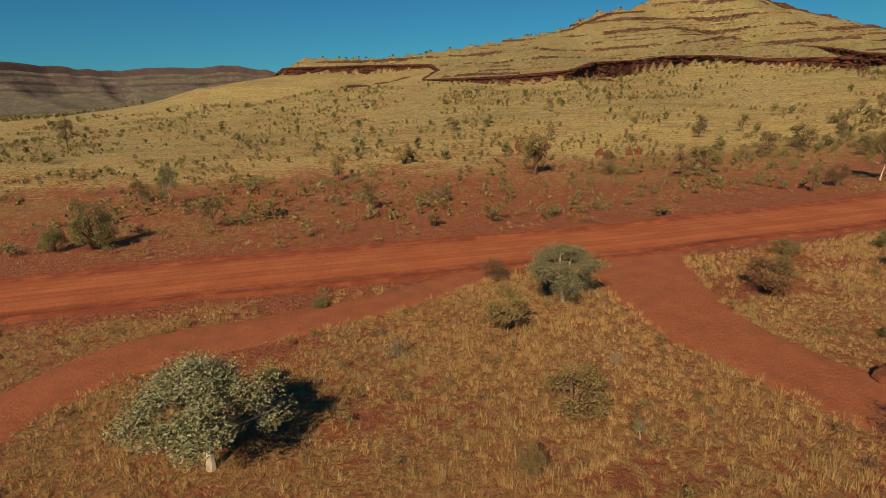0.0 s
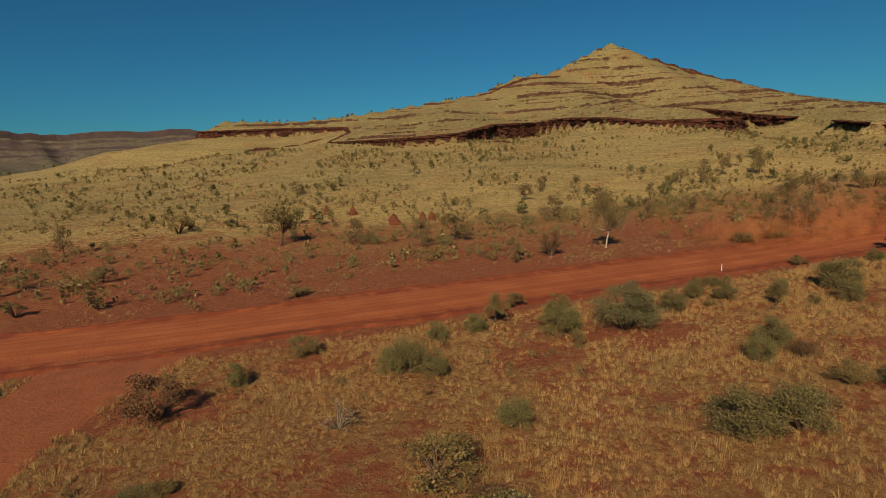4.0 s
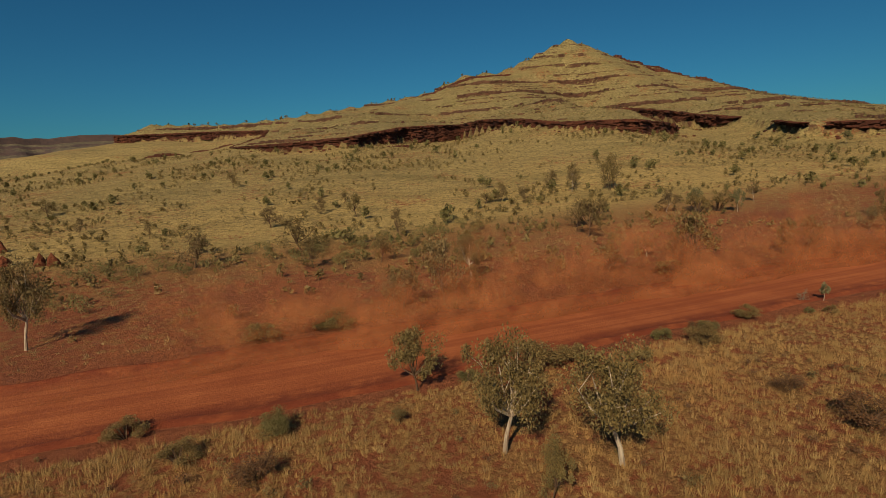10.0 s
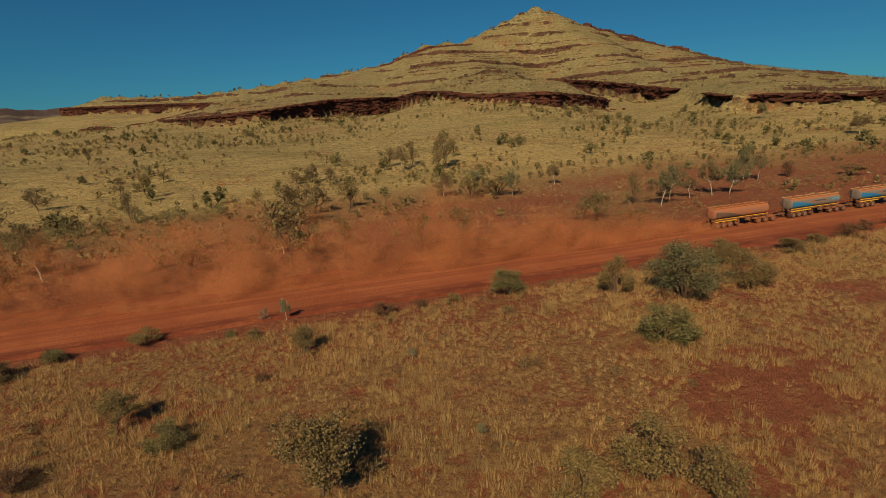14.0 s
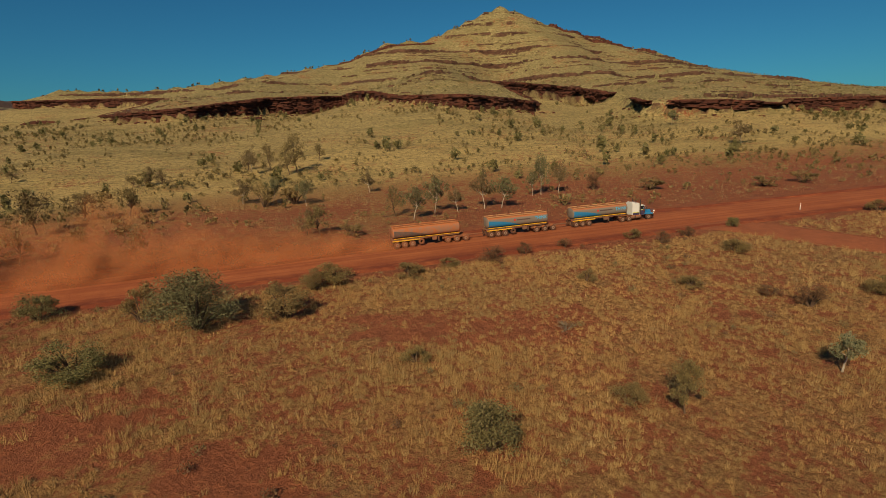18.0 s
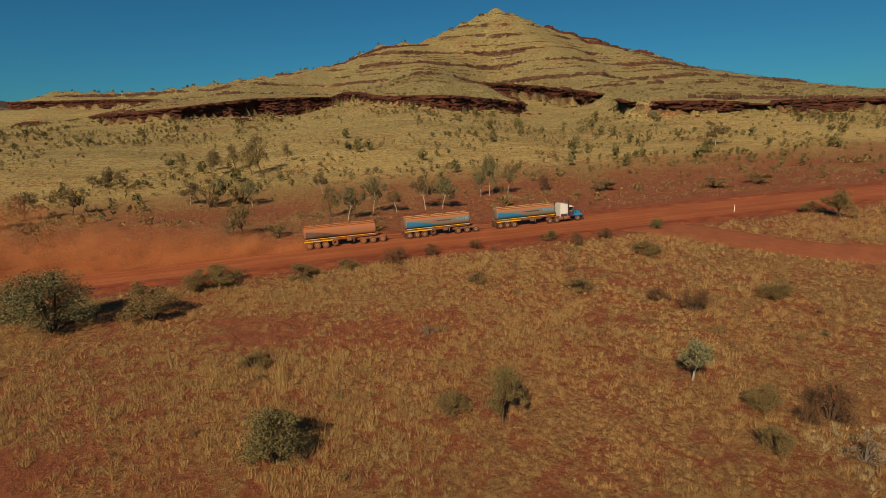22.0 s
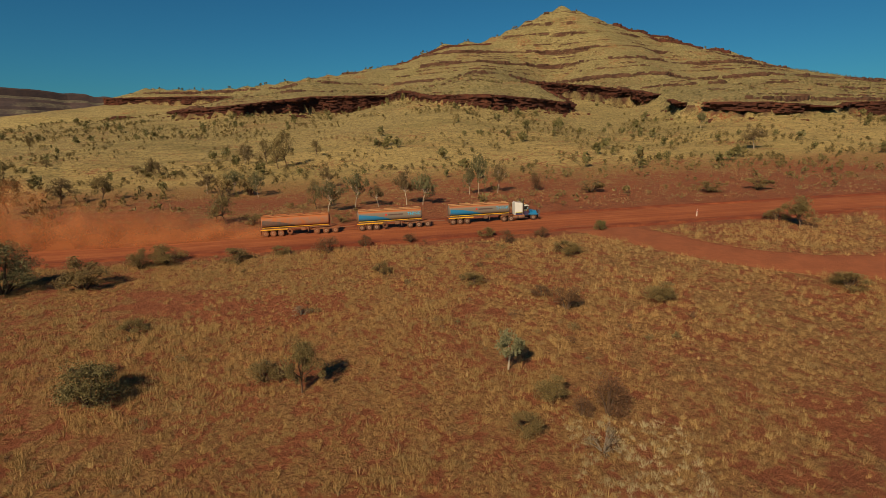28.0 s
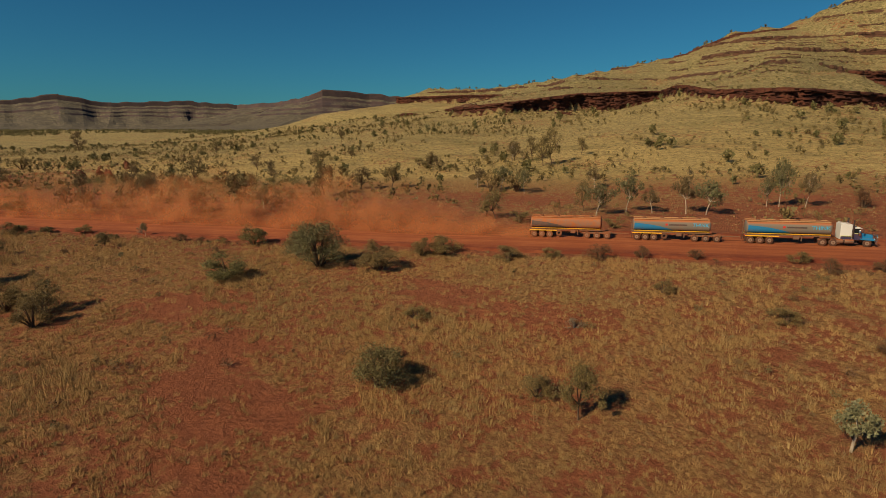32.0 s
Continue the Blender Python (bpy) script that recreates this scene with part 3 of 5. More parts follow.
def land(x, y):
    """The height of the ground, how grassy it is, and how rocky."""
    droad, (zroad,) = near_line(ROAD_D, x, y, 20)
    drim, (zrim, face) = near_line(RIM_D, x, y, 14)
    dcrest, (zcrest,) = near_line(CREST_D, x, y, 30)
    past_road, past_rim, past_crest = beyond(ROAD, x, y), beyond(RIM, x, y), beyond(CREST, x, y)
    # in front of the road: a flat plain that climbs to the road's edge
    front = 0.3 + (zroad - 0.3) * smooth(75, 8, droad) + 0.25 * wavy(x, y, 23, 1)
    # from the road to the foot of the escarpment
    s = np.clip(droad - 9, 0, None) / (np.clip(droad - 9, 0, None) + drim + 1e-6)
    foot = zrim - face
    fall = np.exp(-np.clip(drim - 210, 0, None) / 150) * smooth(-120, 60, x) + np.exp(-np.clip(drim - 120, 0, None) / 170) * (1 - smooth(-120, 60, x))
    apron = zroad + (foot - zroad) * s ** 2.2 * fall + smooth(15, 90, droad) * (0.8 * wavy(x, y, 60, 2) + 0.4 * wavy(x, y, 21, 3)) * (0.4 + s)
    apron += smooth(0.3, 0.7, s) * (2.6 * wavy(x, y * 0.35, 70, 4) + 1.3 * wavy(x, y * 0.5, 28, 16))
    # above the rim: slopes up to the crest, in ledges
    u = drim / (drim + dcrest + 1e-6)
    top = zrim + (zcrest - zrim) * u ** (1.02 + 0.5 * smooth(560, 760, x))
    top += smooth(0.06, 0.3, u) * (8.5 * wavy(x, y * 0.4, 95, 5) + 4.0 * wavy(x, y * 0.5, 40, 6) - 2.0) * smooth(0, 110, dcrest) * (1 - 0.75 * smooth(560, 700, x))
    window = smooth(15, 110, drim) * smooth(10, 120, dcrest)
    top += window * (13 * np.exp(-((x - 300 + 0.05 * (y - 800)) / 55) ** 2) - 20 * np.exp(-((x - 402 - 0.10 * (y - 700)) / 36) ** 2) + 12 * np.exp(-((x - 490 + 0.15 * (y - 800)) / 42) ** 2)
                     - 12 * np.exp(-((x - 575 - 0.1 * (y - 800)) / 36) ** 2) - 7 * np.exp(-((x - 205) / 40) ** 2))
    r = np.hypot(x - 435, (y - 954) * 0.9) + 3 * wavy(x, y, 30, 7)
    top += 47 * np.clip(1 - r / 112, 0, 0.94) ** 1.08
    back = zcrest - 0.32 * dcrest + 47 * np.clip(1 - r / 112, 0, 0.94)
    hill = np.where(past_crest, np.maximum(back, 8), top)
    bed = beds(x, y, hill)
    f = bed - np.floor(bed)
    stepped = hill + 7.0 * (smooth(0.76, 0.90, f) - f) * 0.6
    hard = bed_strength(bed)
    strong = smooth(4, 40, drim) * (~past_crest) * np.maximum(0.55 * broken(x, y), 1.25 * hard * smooth(-0.45, 0.45, wavy(x, y, 62, 17) + 0.5 * wavy(x, y, 21, 18)))
    hill = hill + (stepped - hill) * strong
    half = 1.2 + 9 * smooth(5.5, 2, face * 1.45 * cliffy(x, y) ** 1.4)
    rise = smooth(-half, half, np.where(past_rim, drim, -drim) - 0.7 + 0.8 * wavy(x, y, 9, 10))
    z = np.where(past_road, apron, front)
    z = z * (1 - rise) + hill * rise
    z = z + 0.12 * wavy(x, y, 6, 11) * smooth(9, 14, droad)
    # the graded bed of the road
    z = z + (zroad - z) * smooth(15, 10.4, droad)
    # how grassy: little along the road's far side, more on the slopes
    cover = np.where(past_road, 0.43 + 0.42 * smooth(18, 100 + 110 * smooth(140, 0, x) + 45 * smooth(290, 380, x), droad), 0.66) + np.where(past_road, 0.16, 0.07) * wavy(x, y, 26, 12) + np.where(past_road, 0.12, 0.10) * wavy(x, y, 9, 13)
    for bx, by, br in BARE:
        cover = np.where(np.hypot((x - bx) / 1.5, y - by) < br * (1 + 0.45 * wavy(x, y, 2.5, 31)), cover - 0.3, cover)
    cover = np.where(droad < 13.5, 0.0, cover)
    rock = np.clip(np.where(past_rim, 1.0, smooth(5, 1.5, drim)), 0, 1)
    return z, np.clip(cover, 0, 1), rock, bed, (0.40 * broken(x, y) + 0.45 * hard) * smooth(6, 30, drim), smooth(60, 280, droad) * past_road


def axis(*stretches):
    out = []
    for a, b, step in stretches:
        out += list(np.linspace(a, b, max(1, int(round((b - a) / step))), endpoint=False))
    return np.array(out + [stretches[-1][1]])


def grid_mesh(name, xs, ys, z, **attributes):
    nx, ny = len(xs), len(ys)
    gx, gy = np.meshgrid(xs, ys)
    co = np.stack([gx, gy, z], -1).reshape(-1, 3)
    i = np.arange(nx * ny).reshape(ny, nx)
    quads = np.stack([i[:-1, :-1], i[:-1, 1:], i[1:, 1:], i[1:, :-1]], -1).reshape(-1, 4)
    me = bpy.data.meshes.new(name)
    me.vertices.add(len(co))
    me.vertices.foreach_set("co", co.ravel())
    me.loops.add(quads.size)
    me.loops.foreach_set("vertex_index", quads.ravel().astype(np.int32))
    me.polygons.add(len(quads))
    me.polygons.foreach_set("loop_start", np.arange(0, quads.size, 4, dtype=np.int32))
    me.update(calc_edges=True)
    for key, values in attributes.items():
        me.attributes.new(key, "FLOAT", "POINT").data.foreach_set("value", values.ravel().astype(np.float32))
    return me


XS = axis((-4800, -1200, 60), (-1200, -420, 13), (-420, 900, 4.6), (900, 1600, 14), (1600, 4800, 60))
YS = axis((-1500, -100, 50), (-100, 30, 6), (30, 60, 4), (60, 235, 2.2), (235, 300, 3.2), (300, 420, 2.6), (420, 1080, 3.6), (1080, 1400, 12), (1400, 4800, 60))
GX, GY = np.meshgrid(XS, YS)
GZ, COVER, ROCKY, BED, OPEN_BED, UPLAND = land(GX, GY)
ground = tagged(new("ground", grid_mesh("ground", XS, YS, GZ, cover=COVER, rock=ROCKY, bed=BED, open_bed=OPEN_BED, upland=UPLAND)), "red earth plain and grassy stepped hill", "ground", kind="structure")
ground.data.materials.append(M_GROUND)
ground.data.polygons.foreach_set("use_smooth", [True] * len(ground.data.polygons))


def ground_z(x, y):
    """The height of the ground sheet at any places, between its grid points."""
    x, y = np.asarray(x, float), np.asarray(y, float)
    i = np.clip(np.searchsorted(XS, x) - 1, 0, len(XS) - 2)
    j = np.clip(np.searchsorted(YS, y) - 1, 0, len(YS) - 2)
    f, g = (x - XS[i]) / (XS[i + 1] - XS[i]), (y - YS[j]) / (YS[j + 1] - YS[j])
    return (GZ[j, i] * (1 - f) + GZ[j, i + 1] * f) * (1 - g) + (GZ[j + 1, i] * (1 - f) + GZ[j + 1, i + 1] * f) * g


def strip_mesh(name, line, profile, step=3.0, lift=0.05, taper=0.0):
    """A band along a line (x, y, half width): profile gives (share of the half width, extra height)."""
    p = dense(line, step)
    for _ in range(6):
        p[1:-1] = (p[:-2] + 2 * p[1:-1] + p[2:]) / 4
    d = np.gradient(p[:, :2], axis=0)
    d /= np.linalg.norm(d, axis=1)[:, None]
    normal = np.stack([-d[:, 1], d[:, 0]], 1)
    verts, faces = [], []
    m = len(profile)
    for k, (row, nr) in enumerate(zip(p, normal)):
        for share, up in profile:
            wob = 1 + 0.10 * float(wavy(np.array(row[0]), np.array(row[1]), 7.0, 3 + (share > 0))) * (abs(share) > 0.9)
            q = row[:2] + nr * row[2] * share * wob
            verts.append((q[0], q[1], float(ground_z(q[0], q[1])) + lift + up))
    for k in range(len(p) - 1):
        for c in range(m - 1):
            a = k * m + c
            faces.append((a, a + m, a + m + 1, a + 1)[::-1])
    me = bpy.data.meshes.new(name)
    me.from_pydata(verts, [], faces)
    me.materials.append(M_ROAD)
    across = np.tile([q[0] for q in profile], len(p)) * np.repeat(p[:, 2], m)
    me.attributes.new("across", "FLOAT", "POINT").data.foreach_set("value", across.astype(np.float32))
    me.polygons.foreach_set("use_smooth", [True] * len(me.polygons))
    return me


# the haul road: a crowned bed with low windrows along both edges
road_line = [(x, y, ROAD_HALF) for x, y, z in ROAD]
tagged(new("road", strip_mesh("road", road_line, [(-1.16, -0.15), (-1.08, 0.02), (-1.0, 0.24), (-0.95, 0.12), (-0.86, -0.02), (-0.6, 0.07), (-0.3, 0.14), (0, 0.18), (0.3, 0.14), (0.6, 0.07), (0.86, -0.02), (0.95, 0.12), (1.0, 0.24), (1.08, 0.02), (1.16, -0.15)])),
              "wide graded red dirt haul road", "road", kind="structure")

# side tracks: x, y, half width
TRACKS = [
    [(29, 82, 8.5), (28.5, 72, 6.6), (27.6, 60, 5.4), (28.4, 52, 4.8), (30.6, 45, 4.3), (33.6, 38, 4.2), (38, 31, 4.2), (48, 22, 4.2), (76, 4, 4.2)],
    [(-38, 20, 3.4), (-38, 32, 3.4), (-36.5, 43, 3.6), (-33, 50, 4.2), (-27, 54, 4.2), (-16, 58.5, 3.6), (-4, 66, 3.0), (8, 76, 2.5)],
    [(350, 172, 3.5), (361, 164, 4.5), (368, 156, 4.0), (376, 150, 3.8), (387, 147.5, 3.8), (397, 149, 3.8), (405, 156, 3.8), (410, 166, 4.0), (413, 178, 4.5), (416, 190, 5)],
]
for line in TRACKS:
    tagged(new("dirt_track", strip_mesh("dirt_track", line, [(-1.15, -0.10), (-1.0, 0.05), (-0.6, 0.02), (0, 0.07), (0.6, 0.02), (1.0, 0.05), (1.15, -0.10)], 1.5, 0.04)),
           "bare red dirt side track", "track", kind="structure").data.materials[0] = M_TRACK

# the far range across the valley: x, y, height of its crest
RANGE = [(-4300, 700, 150), (-3416, 1466, 155), (-3316, 1712, 200), (-3205, 1938, 157), (-2979, 2314, 180), (-2797, 2562, 159), (-2386, 2540, 170), (-2010, 2430, 190), (-1938, 2466, 229),
         (-1788, 2700, 212), (-1590, 2880, 192), (-1452, 2963, 206), (-1284, 3040, 208), (-1047, 3129, 218), (-854, 3187, 181), (-300, 3350, 165), (600, 3600, 150)]


def far_range():
    p = dense(RANGE, 16)
    d = np.gradient(p[:, :2], axis=0)
    d /= np.linalg.norm(d, axis=1)[:, None]
    out = np.stack([d[:, 1], -d[:, 0]], 1)          # towards the viewer
    prof = [(-900, 0.55), (-300, 0.9), (-60, 0.98), (0, 1.0), (6, 0.97), (14, 0.84), (60, 0.78), (75, 0.72), (130, 0.62), (142, 0.56), (200, 0.47), (215, 0.42), (280, 0.34),
            (380, 0.24), (480, 0.16), (600, 0.09), (760, 0.03), (900, -0.03)]
    verts, faces = [], []
    s = np.arange(len(p)) * 16.0
    spur = 130 * wavy(s, s * 0, 210, 21) + 60 * wavy(s, s * 0, 75, 22)
    fine = 6 * wavy(s, s * 0, 45, 23)
    for k in range(len(p)):
        for dist, share in prof:
            lean = np.clip(dist / 300, 0, 1)
            q = p[k, :2] + out[k] * (dist + lean * spur[k])
            verts.append((q[0], q[1], p[k, 2] * share + fine[k] * min(1, max(0, share)) + lean * float(9 * wavy(np.array(q[0]), np.array(q[1]), 150, 24) + 4 * wavy(np.array(q[0]), np.array(q[1]), 55, 25))))
    m = len(prof)
    for k in range(len(p) - 1):
        for c in range(m - 1):
            a = k * m + c
            faces.append((a, a + 1, a + m + 1, a + m))
    me = bpy.data.meshes.new("far_range")
    me.from_pydata(verts, [], faces)
    me.materials.append(M_FAR)
    return tagged(new("backdrop", me), "distant brown banded range with flat-topped bluffs", "range", kind="structure")


far_range()


# ---------------------------------------------------------------- small building helpers
def part(name, verts, faces, material, parent=None, label="", flat=False):
    """One mesh object from lists, under a thing or a part."""
    me = bpy.data.meshes.new(name)
    me.from_pydata(verts, [], faces)
    me.materials.append(material)
    if not flat:
        me.polygons.foreach_set("use_smooth", [True] * len(me.polygons))
        me.set_sharp_from_angle(angle=0.5)
    ob = new(name, me)
    ob.parent = parent
    return tagged(ob, label)


def tube(points, radii, sides=6):
    """A tapered tube along points."""
    verts, faces = [], []
    pts = [Vector(p) for p in points]
    for k, (p, r) in enumerate(zip(pts, radii)):
        ahead = (pts[min(k + 1, len(pts) - 1)] - pts[max(k - 1, 0)]).normalized()
        side = ahead.orthogonal().normalized()
        up = ahead.cross(side)
        for c in range(sides):
            a = 2 * math.pi * c / sides
            verts.append(tuple(p + (side * math.cos(a) + up * math.sin(a)) * r))
    for k in range(len(pts) - 1):
        for c in range(sides):
            a, b = k * sides + c, k * sides + (c + 1) % sides
            faces.append((a, b, b + sides, a + sides))
    faces.append(tuple(range((len(pts) - 1) * sides, len(pts) * sides)))
    return verts, faces


def joined(pieces):
    verts, faces = [], []
    for v, f in pieces:
        n = len(verts)
        verts += v
        faces += [tuple(i + n for i in face) for face in f]
    return verts, faces


def leaves(rng, centres, radii, count, size, flat=0.75):
    """Many small leaves, clustered round centres; each leaf is a mesh island of its own."""
    pick = rng.integers(0, len(centres), count)
    c = np.array(centres)[pick]
    r = np.array(radii)[pick][:, None]
    off = rng.normal(0, 1, (count, 3))
    off /= np.linalg.norm(off, axis=1)[:, None]
    off *= rng.random((count, 1)) ** 0.45 * r * [1, 1, flat]
    p = c + off
    a = rng.normal(0, 1, (count, 3))
    a /= np.linalg.norm(a, axis=1)[:, None]
    b = np.cross(a, rng.normal(0, 1, (count, 3)))
    b /= np.linalg.norm(b, axis=1)[:, None]
    s = size * rng.uniform(0.6, 1.4, (count, 1))
    v = np.stack([p - a * s, p + a * s * 0.4 - b * s * 0.55, p + a * s * 0.6 + b * s * 0.55], 1).reshape(-1, 3)
    q = np.arange(count * 3).reshape(-1, 3)
    return v.tolist(), [tuple(x) for x in q.tolist()]


def tree_model(seed, kind, count, size, bare=0.35, limbs=6, stems=1, lean=0.10, spread=0.42, thick=0.022, clump=0.17, top=0.9, dome=0):
    """Stem and crown of a plant 1 high and 1 wide: a trunk that forks into limbs, with leaf clumps at their ends."""
    rng = np.random.default_rng(seed)
    wood, ends, rad = [], [], []
    for st in range(stems):
        a0 = rng.uniform(0, 6.28)
        foot = np.array([math.cos(a0), math.sin(a0), 0]) * (0.05 if stems > 1 else 0)
        bend = np.array([math.cos(a0 + 1), math.sin(a0 + 1), 0]) * lean
        fork = foot + bend + [0, 0, bare]
        mid = foot + bend * 0.3 + [0, 0, bare * 0.5]
        wood.append(tube([foot, mid, fork], [thick * 1.3, thick, thick * 0.8], 7))
        n = max(2, limbs // stems)
        for k in range(n):
            a = 6.28 * (k + rng.uniform(-0.3, 0.3)) / n + a0
            out = spread * rng.uniform(0.45, 1.0) * (0.75 if k % 3 == 0 else 1.0)
            z = rng.uniform(bare + 0.18, top) if k % 3 else top * rng.uniform(0.9, 1.0)
            if k % 3 == 0:
                out *= 0.45
            end = np.array([math.cos(a) * out + fork[0] * 0.5, math.sin(a) * out + fork[1] * 0.5, z - clump * 0.5])
            knee = fork + (end - fork) * 0.5 + np.append(rng.uniform(-0.05, 0.05, 2), -0.03)
            wood.append(tube([fork, knee, end], [thick * 0.7, thick * 0.42, thick * 0.15], 5))
            ends.append(end)
            rad.append(clump * rng.uniform(0.75, 1.2))
            for _ in range(2):
                side = knee + (end - knee) * rng.uniform(0.2, 0.8)
                tip = side + rng.normal(0, 0.09, 3)
                tip[2] = max(tip[2], bare * 0.9)
                wood.append(tube([side, tip], [thick * 0.25, thick * 0.08], 4))
                ends.append(tip)
                rad.append(clump * rng.uniform(0.5, 0.9))
    for _ in range(dome):               # clumps that round the crown off
        a, el = rng.uniform(0, 6.28), rng.uniform(0.0, 1.0)
        out = spread * 0.82 * math.sqrt(1 - el * el * 0.9) * rng.uniform(0.75, 1.0)
        ends.append(np.array([math.cos(a) * out, math.sin(a) * out, bare + 0.14 + el * (top - bare - 0.21)]))
        rad.append(clump * rng.uniform(0.5, 0.8))
    v, f = leaves(rng, ends, rad, count, size)
    v = np.array(v)
    v[:, 2] = np.maximum(v[:, 2], 0.02)
    return joined(wood), (v.tolist(), f)


def bush_model(seed, count, size, clumps=16, stems=5, low=0.12):
    """A bush 1 high and 1 wide: short stems and a lumpy dome of leaf clumps."""
    rng = np.random.default_rng(seed)
    wood, ends, rad = [], [], []
    for k in range(clumps):
        a = rng.uniform(0, 6.28)
        el = rng.uniform(0.05, 1.0)
        r = rng.uniform(0.62, 1.0)
        c = np.array([math.cos(a) * 0.36 * r * math.sqrt(1 - el * el * 0.85), math.sin(a) * 0.36 * r * math.sqrt(1 - el * el * 0.85), low + el * 0.68 * r])
        ends.append(c)
        rad.append(rng.uniform(0.11, 0.2))
        if k < stems * 2:
            wood.append(tube([(c[0] * 0.1, c[1] * 0.1, -0.02), (c[0] * 0.5, c[1] * 0.45, c[2] * 0.55), c], [0.02, 0.014, 0.006], 4))
    v, f = leaves(rng, ends, rad, count, size, 0.8)
    v = np.array(v)
    v[:, 2] = np.maximum(v[:, 2], 0.01)
    return joined(wood), (v.tolist(), f)


def plant(name, model, bark, leaf, crown="crown", stem="trunk"):
    """A plant as a thing: an empty with its stem and its crown."""
    ob = new(name)
    part(stem, *model[0], bark, ob)
    part(crown, *model[1], leaf, ob, flat=True)
    return ob


def road_y(x):
    return np.interp(x, [p[0] for p in ROAD], [p[1] for p in ROAD])


def stand(models, rows, label, category, group, seed):
    """Plants of one kind at their places; the first of each model is the model itself."""
    rng = random.Random(seed)
    used = set()
    for k, (x, y, h, w) in enumerate(rows):
        off = float(near_line(ROAD_D, np.array([x]), np.array([y]), 20)[0][0])
        if off < 11.2:                  # keep the road clear
            y += (11.2 - off) * (1.03 if y > road_y(x) else -1.03)
        m = models[k % len(models)]
        at = Matrix.LocRotScale((x, y, float(ground_z(x, y)) - 0.04), Euler((0, 0, rng.uniform(0, 6.28))), (w, w, h))
        if k < len(models) and m.name not in used and not m.get("label"):
            used.add(m.name)
            m.matrix_basis = at
            tagged(m, label, category, group)
        else:
            tagged(copy_thing(m, at @ Matrix.Diagonal((*m.scale, 1)).inverted()), label, category, group)


GUM_FORM = dict(bare=0.30, limbs=15, lean=0.06, spread=0.45, thick=0.024, clump=0.155, dome=20)
MULGA_FORM = dict(bare=0.24, limbs=9, lean=0.08, spread=0.42, thick=0.018, clump=0.18)
TALL_FORM = dict(bare=0.30, limbs=12, lean=0.10, spread=0.50, thick=0.024, clump=0.19)
gums = [plant("ghost_gum", tree_model(s, "gum", 24000, 0.0115, **GUM_FORM), M_WHITE_BARK, M_LEAF["gum"]) for s in (11, 12)]
tall = [plant("gum_tree", tree_model(s, "gum", 9000, 0.015, **TALL_FORM), M_WHITE_BARK, M_LEAF["mulga"]) for s in (21, 22)]
mulgas = [plant("mulga_tree", tree_model(s, "mulga", 6000, 0.018, **MULGA_FORM), M_BROWN_BARK, M_LEAF["mulga"]) for s in (31, 32, 33)]
rounds = [plant("round_bush", bush_model(s, 7000, 0.0165, 30), M_BROWN_BARK, M_LEAF["round"], stem="stem") for s in (41, 42, 43)]
opens = [plant("olive_bush", bush_model(s, 4600, 0.019, 24), M_BROWN_BARK, M_LEAF["open"], stem="stem") for s in (51, 52, 53)]
rusty = [plant("dry_bush", bush_model(s, 3200, 0.019, 20), M_BROWN_BARK, M_LEAF["rusty"], stem="stem") for s in (61, 62)]
dead = [plant("dead_shrub", bush_model(s, 420, 0.03, 12, 6), M_GREY_BARK, M_LEAF["dead"], stem="stem") for s in (71,)]
broads = [plant("broad_tree", bush_model(s, 14000, 0.0125, 44, 6, 0.2), M_BROWN_BARK, M_LEAF["broad"]) for s in (91, 92)]
saplings = [plant("gum_sapling", tree_model(81, "gum", 1600, 0.03, bare=0.38, limbs=5, lean=0.08, spread=0.38, thick=0.022, clump=0.18), M_WHITE_BARK, M_LEAF["gum"])]
far_gums = [plant("ghost_gum", tree_model(s, "gum", 1500, 0.03, bare=0.34, limbs=9, lean=0.10, spread=0.40, thick=0.013, clump=0.17), M_WHITE_BARK, M_LEAF["broad" if s == 13 else "dusty"]) for s in (13, 14)]
far_mulgas = [plant("mulga_tree", tree_model(s, "mulga", 1200, 0.027, **MULGA_FORM), M_BROWN_BARK, M_LEAF["mulga" if s < 36 else "dusty"]) for s in (34, 35, 36)]
far_opens = [plant("olive_bush", bush_model(s, 1000, 0.03, 12), M_BROWN_BARK, M_LEAF["open"], stem="stem") for s in (54, 55)]

stand(gums, NEAR_GUMS, "grey-green ghost gum with white trunk beside the dirt road", "tree", "ghost gums", 1)
stand(tall, NEAR_TALL_GUMS + FAR_TALL_GUMS, "slender pale-trunked gum tree with olive crown", "tree", "slender gums", 2)
stand(mulgas, NEAR_MULGAS, "small olive mulga tree in dry grass", "tree", "mulga trees", 3)
stand(rounds, NEAR_ROUND_BUSHES + NEAR_ROUND_BUSHES_B + FAR_ROUND_BUSHES, "dense dull green rounded bush on red soil", "bush", "round bushes", 4)
stand(opens, NEAR_OPEN_BUSHES + NEAR_OPEN_BUSHES_B, "loose straw-olive bush among dry grass", "bush", "olive bushes", 5)
stand(rusty, NEAR_RUSTY_BUSHES + FAR_RUSTY_BUSHES, "rusty brown dry bush on red soil", "bush", "dry bushes", 6)
stand(dead, NEAR_DEAD_SHRUBS, "bleached leafless dead shrub", "shrub", "dead shrubs", 7)
stand(broads, NEAR_BROAD_TREES, "spreading dull green tree with several stems beside the road", "tree", "broad trees", 13)
stand(saplings, NEAR_SAPLINGS, "young grey-green gum with thin white trunk", "tree", "saplings", 8)
stand(far_gums, FAR_GUMS, "white-trunked ghost gum on the red slope", "tree", "ghost gums across the road", 9)
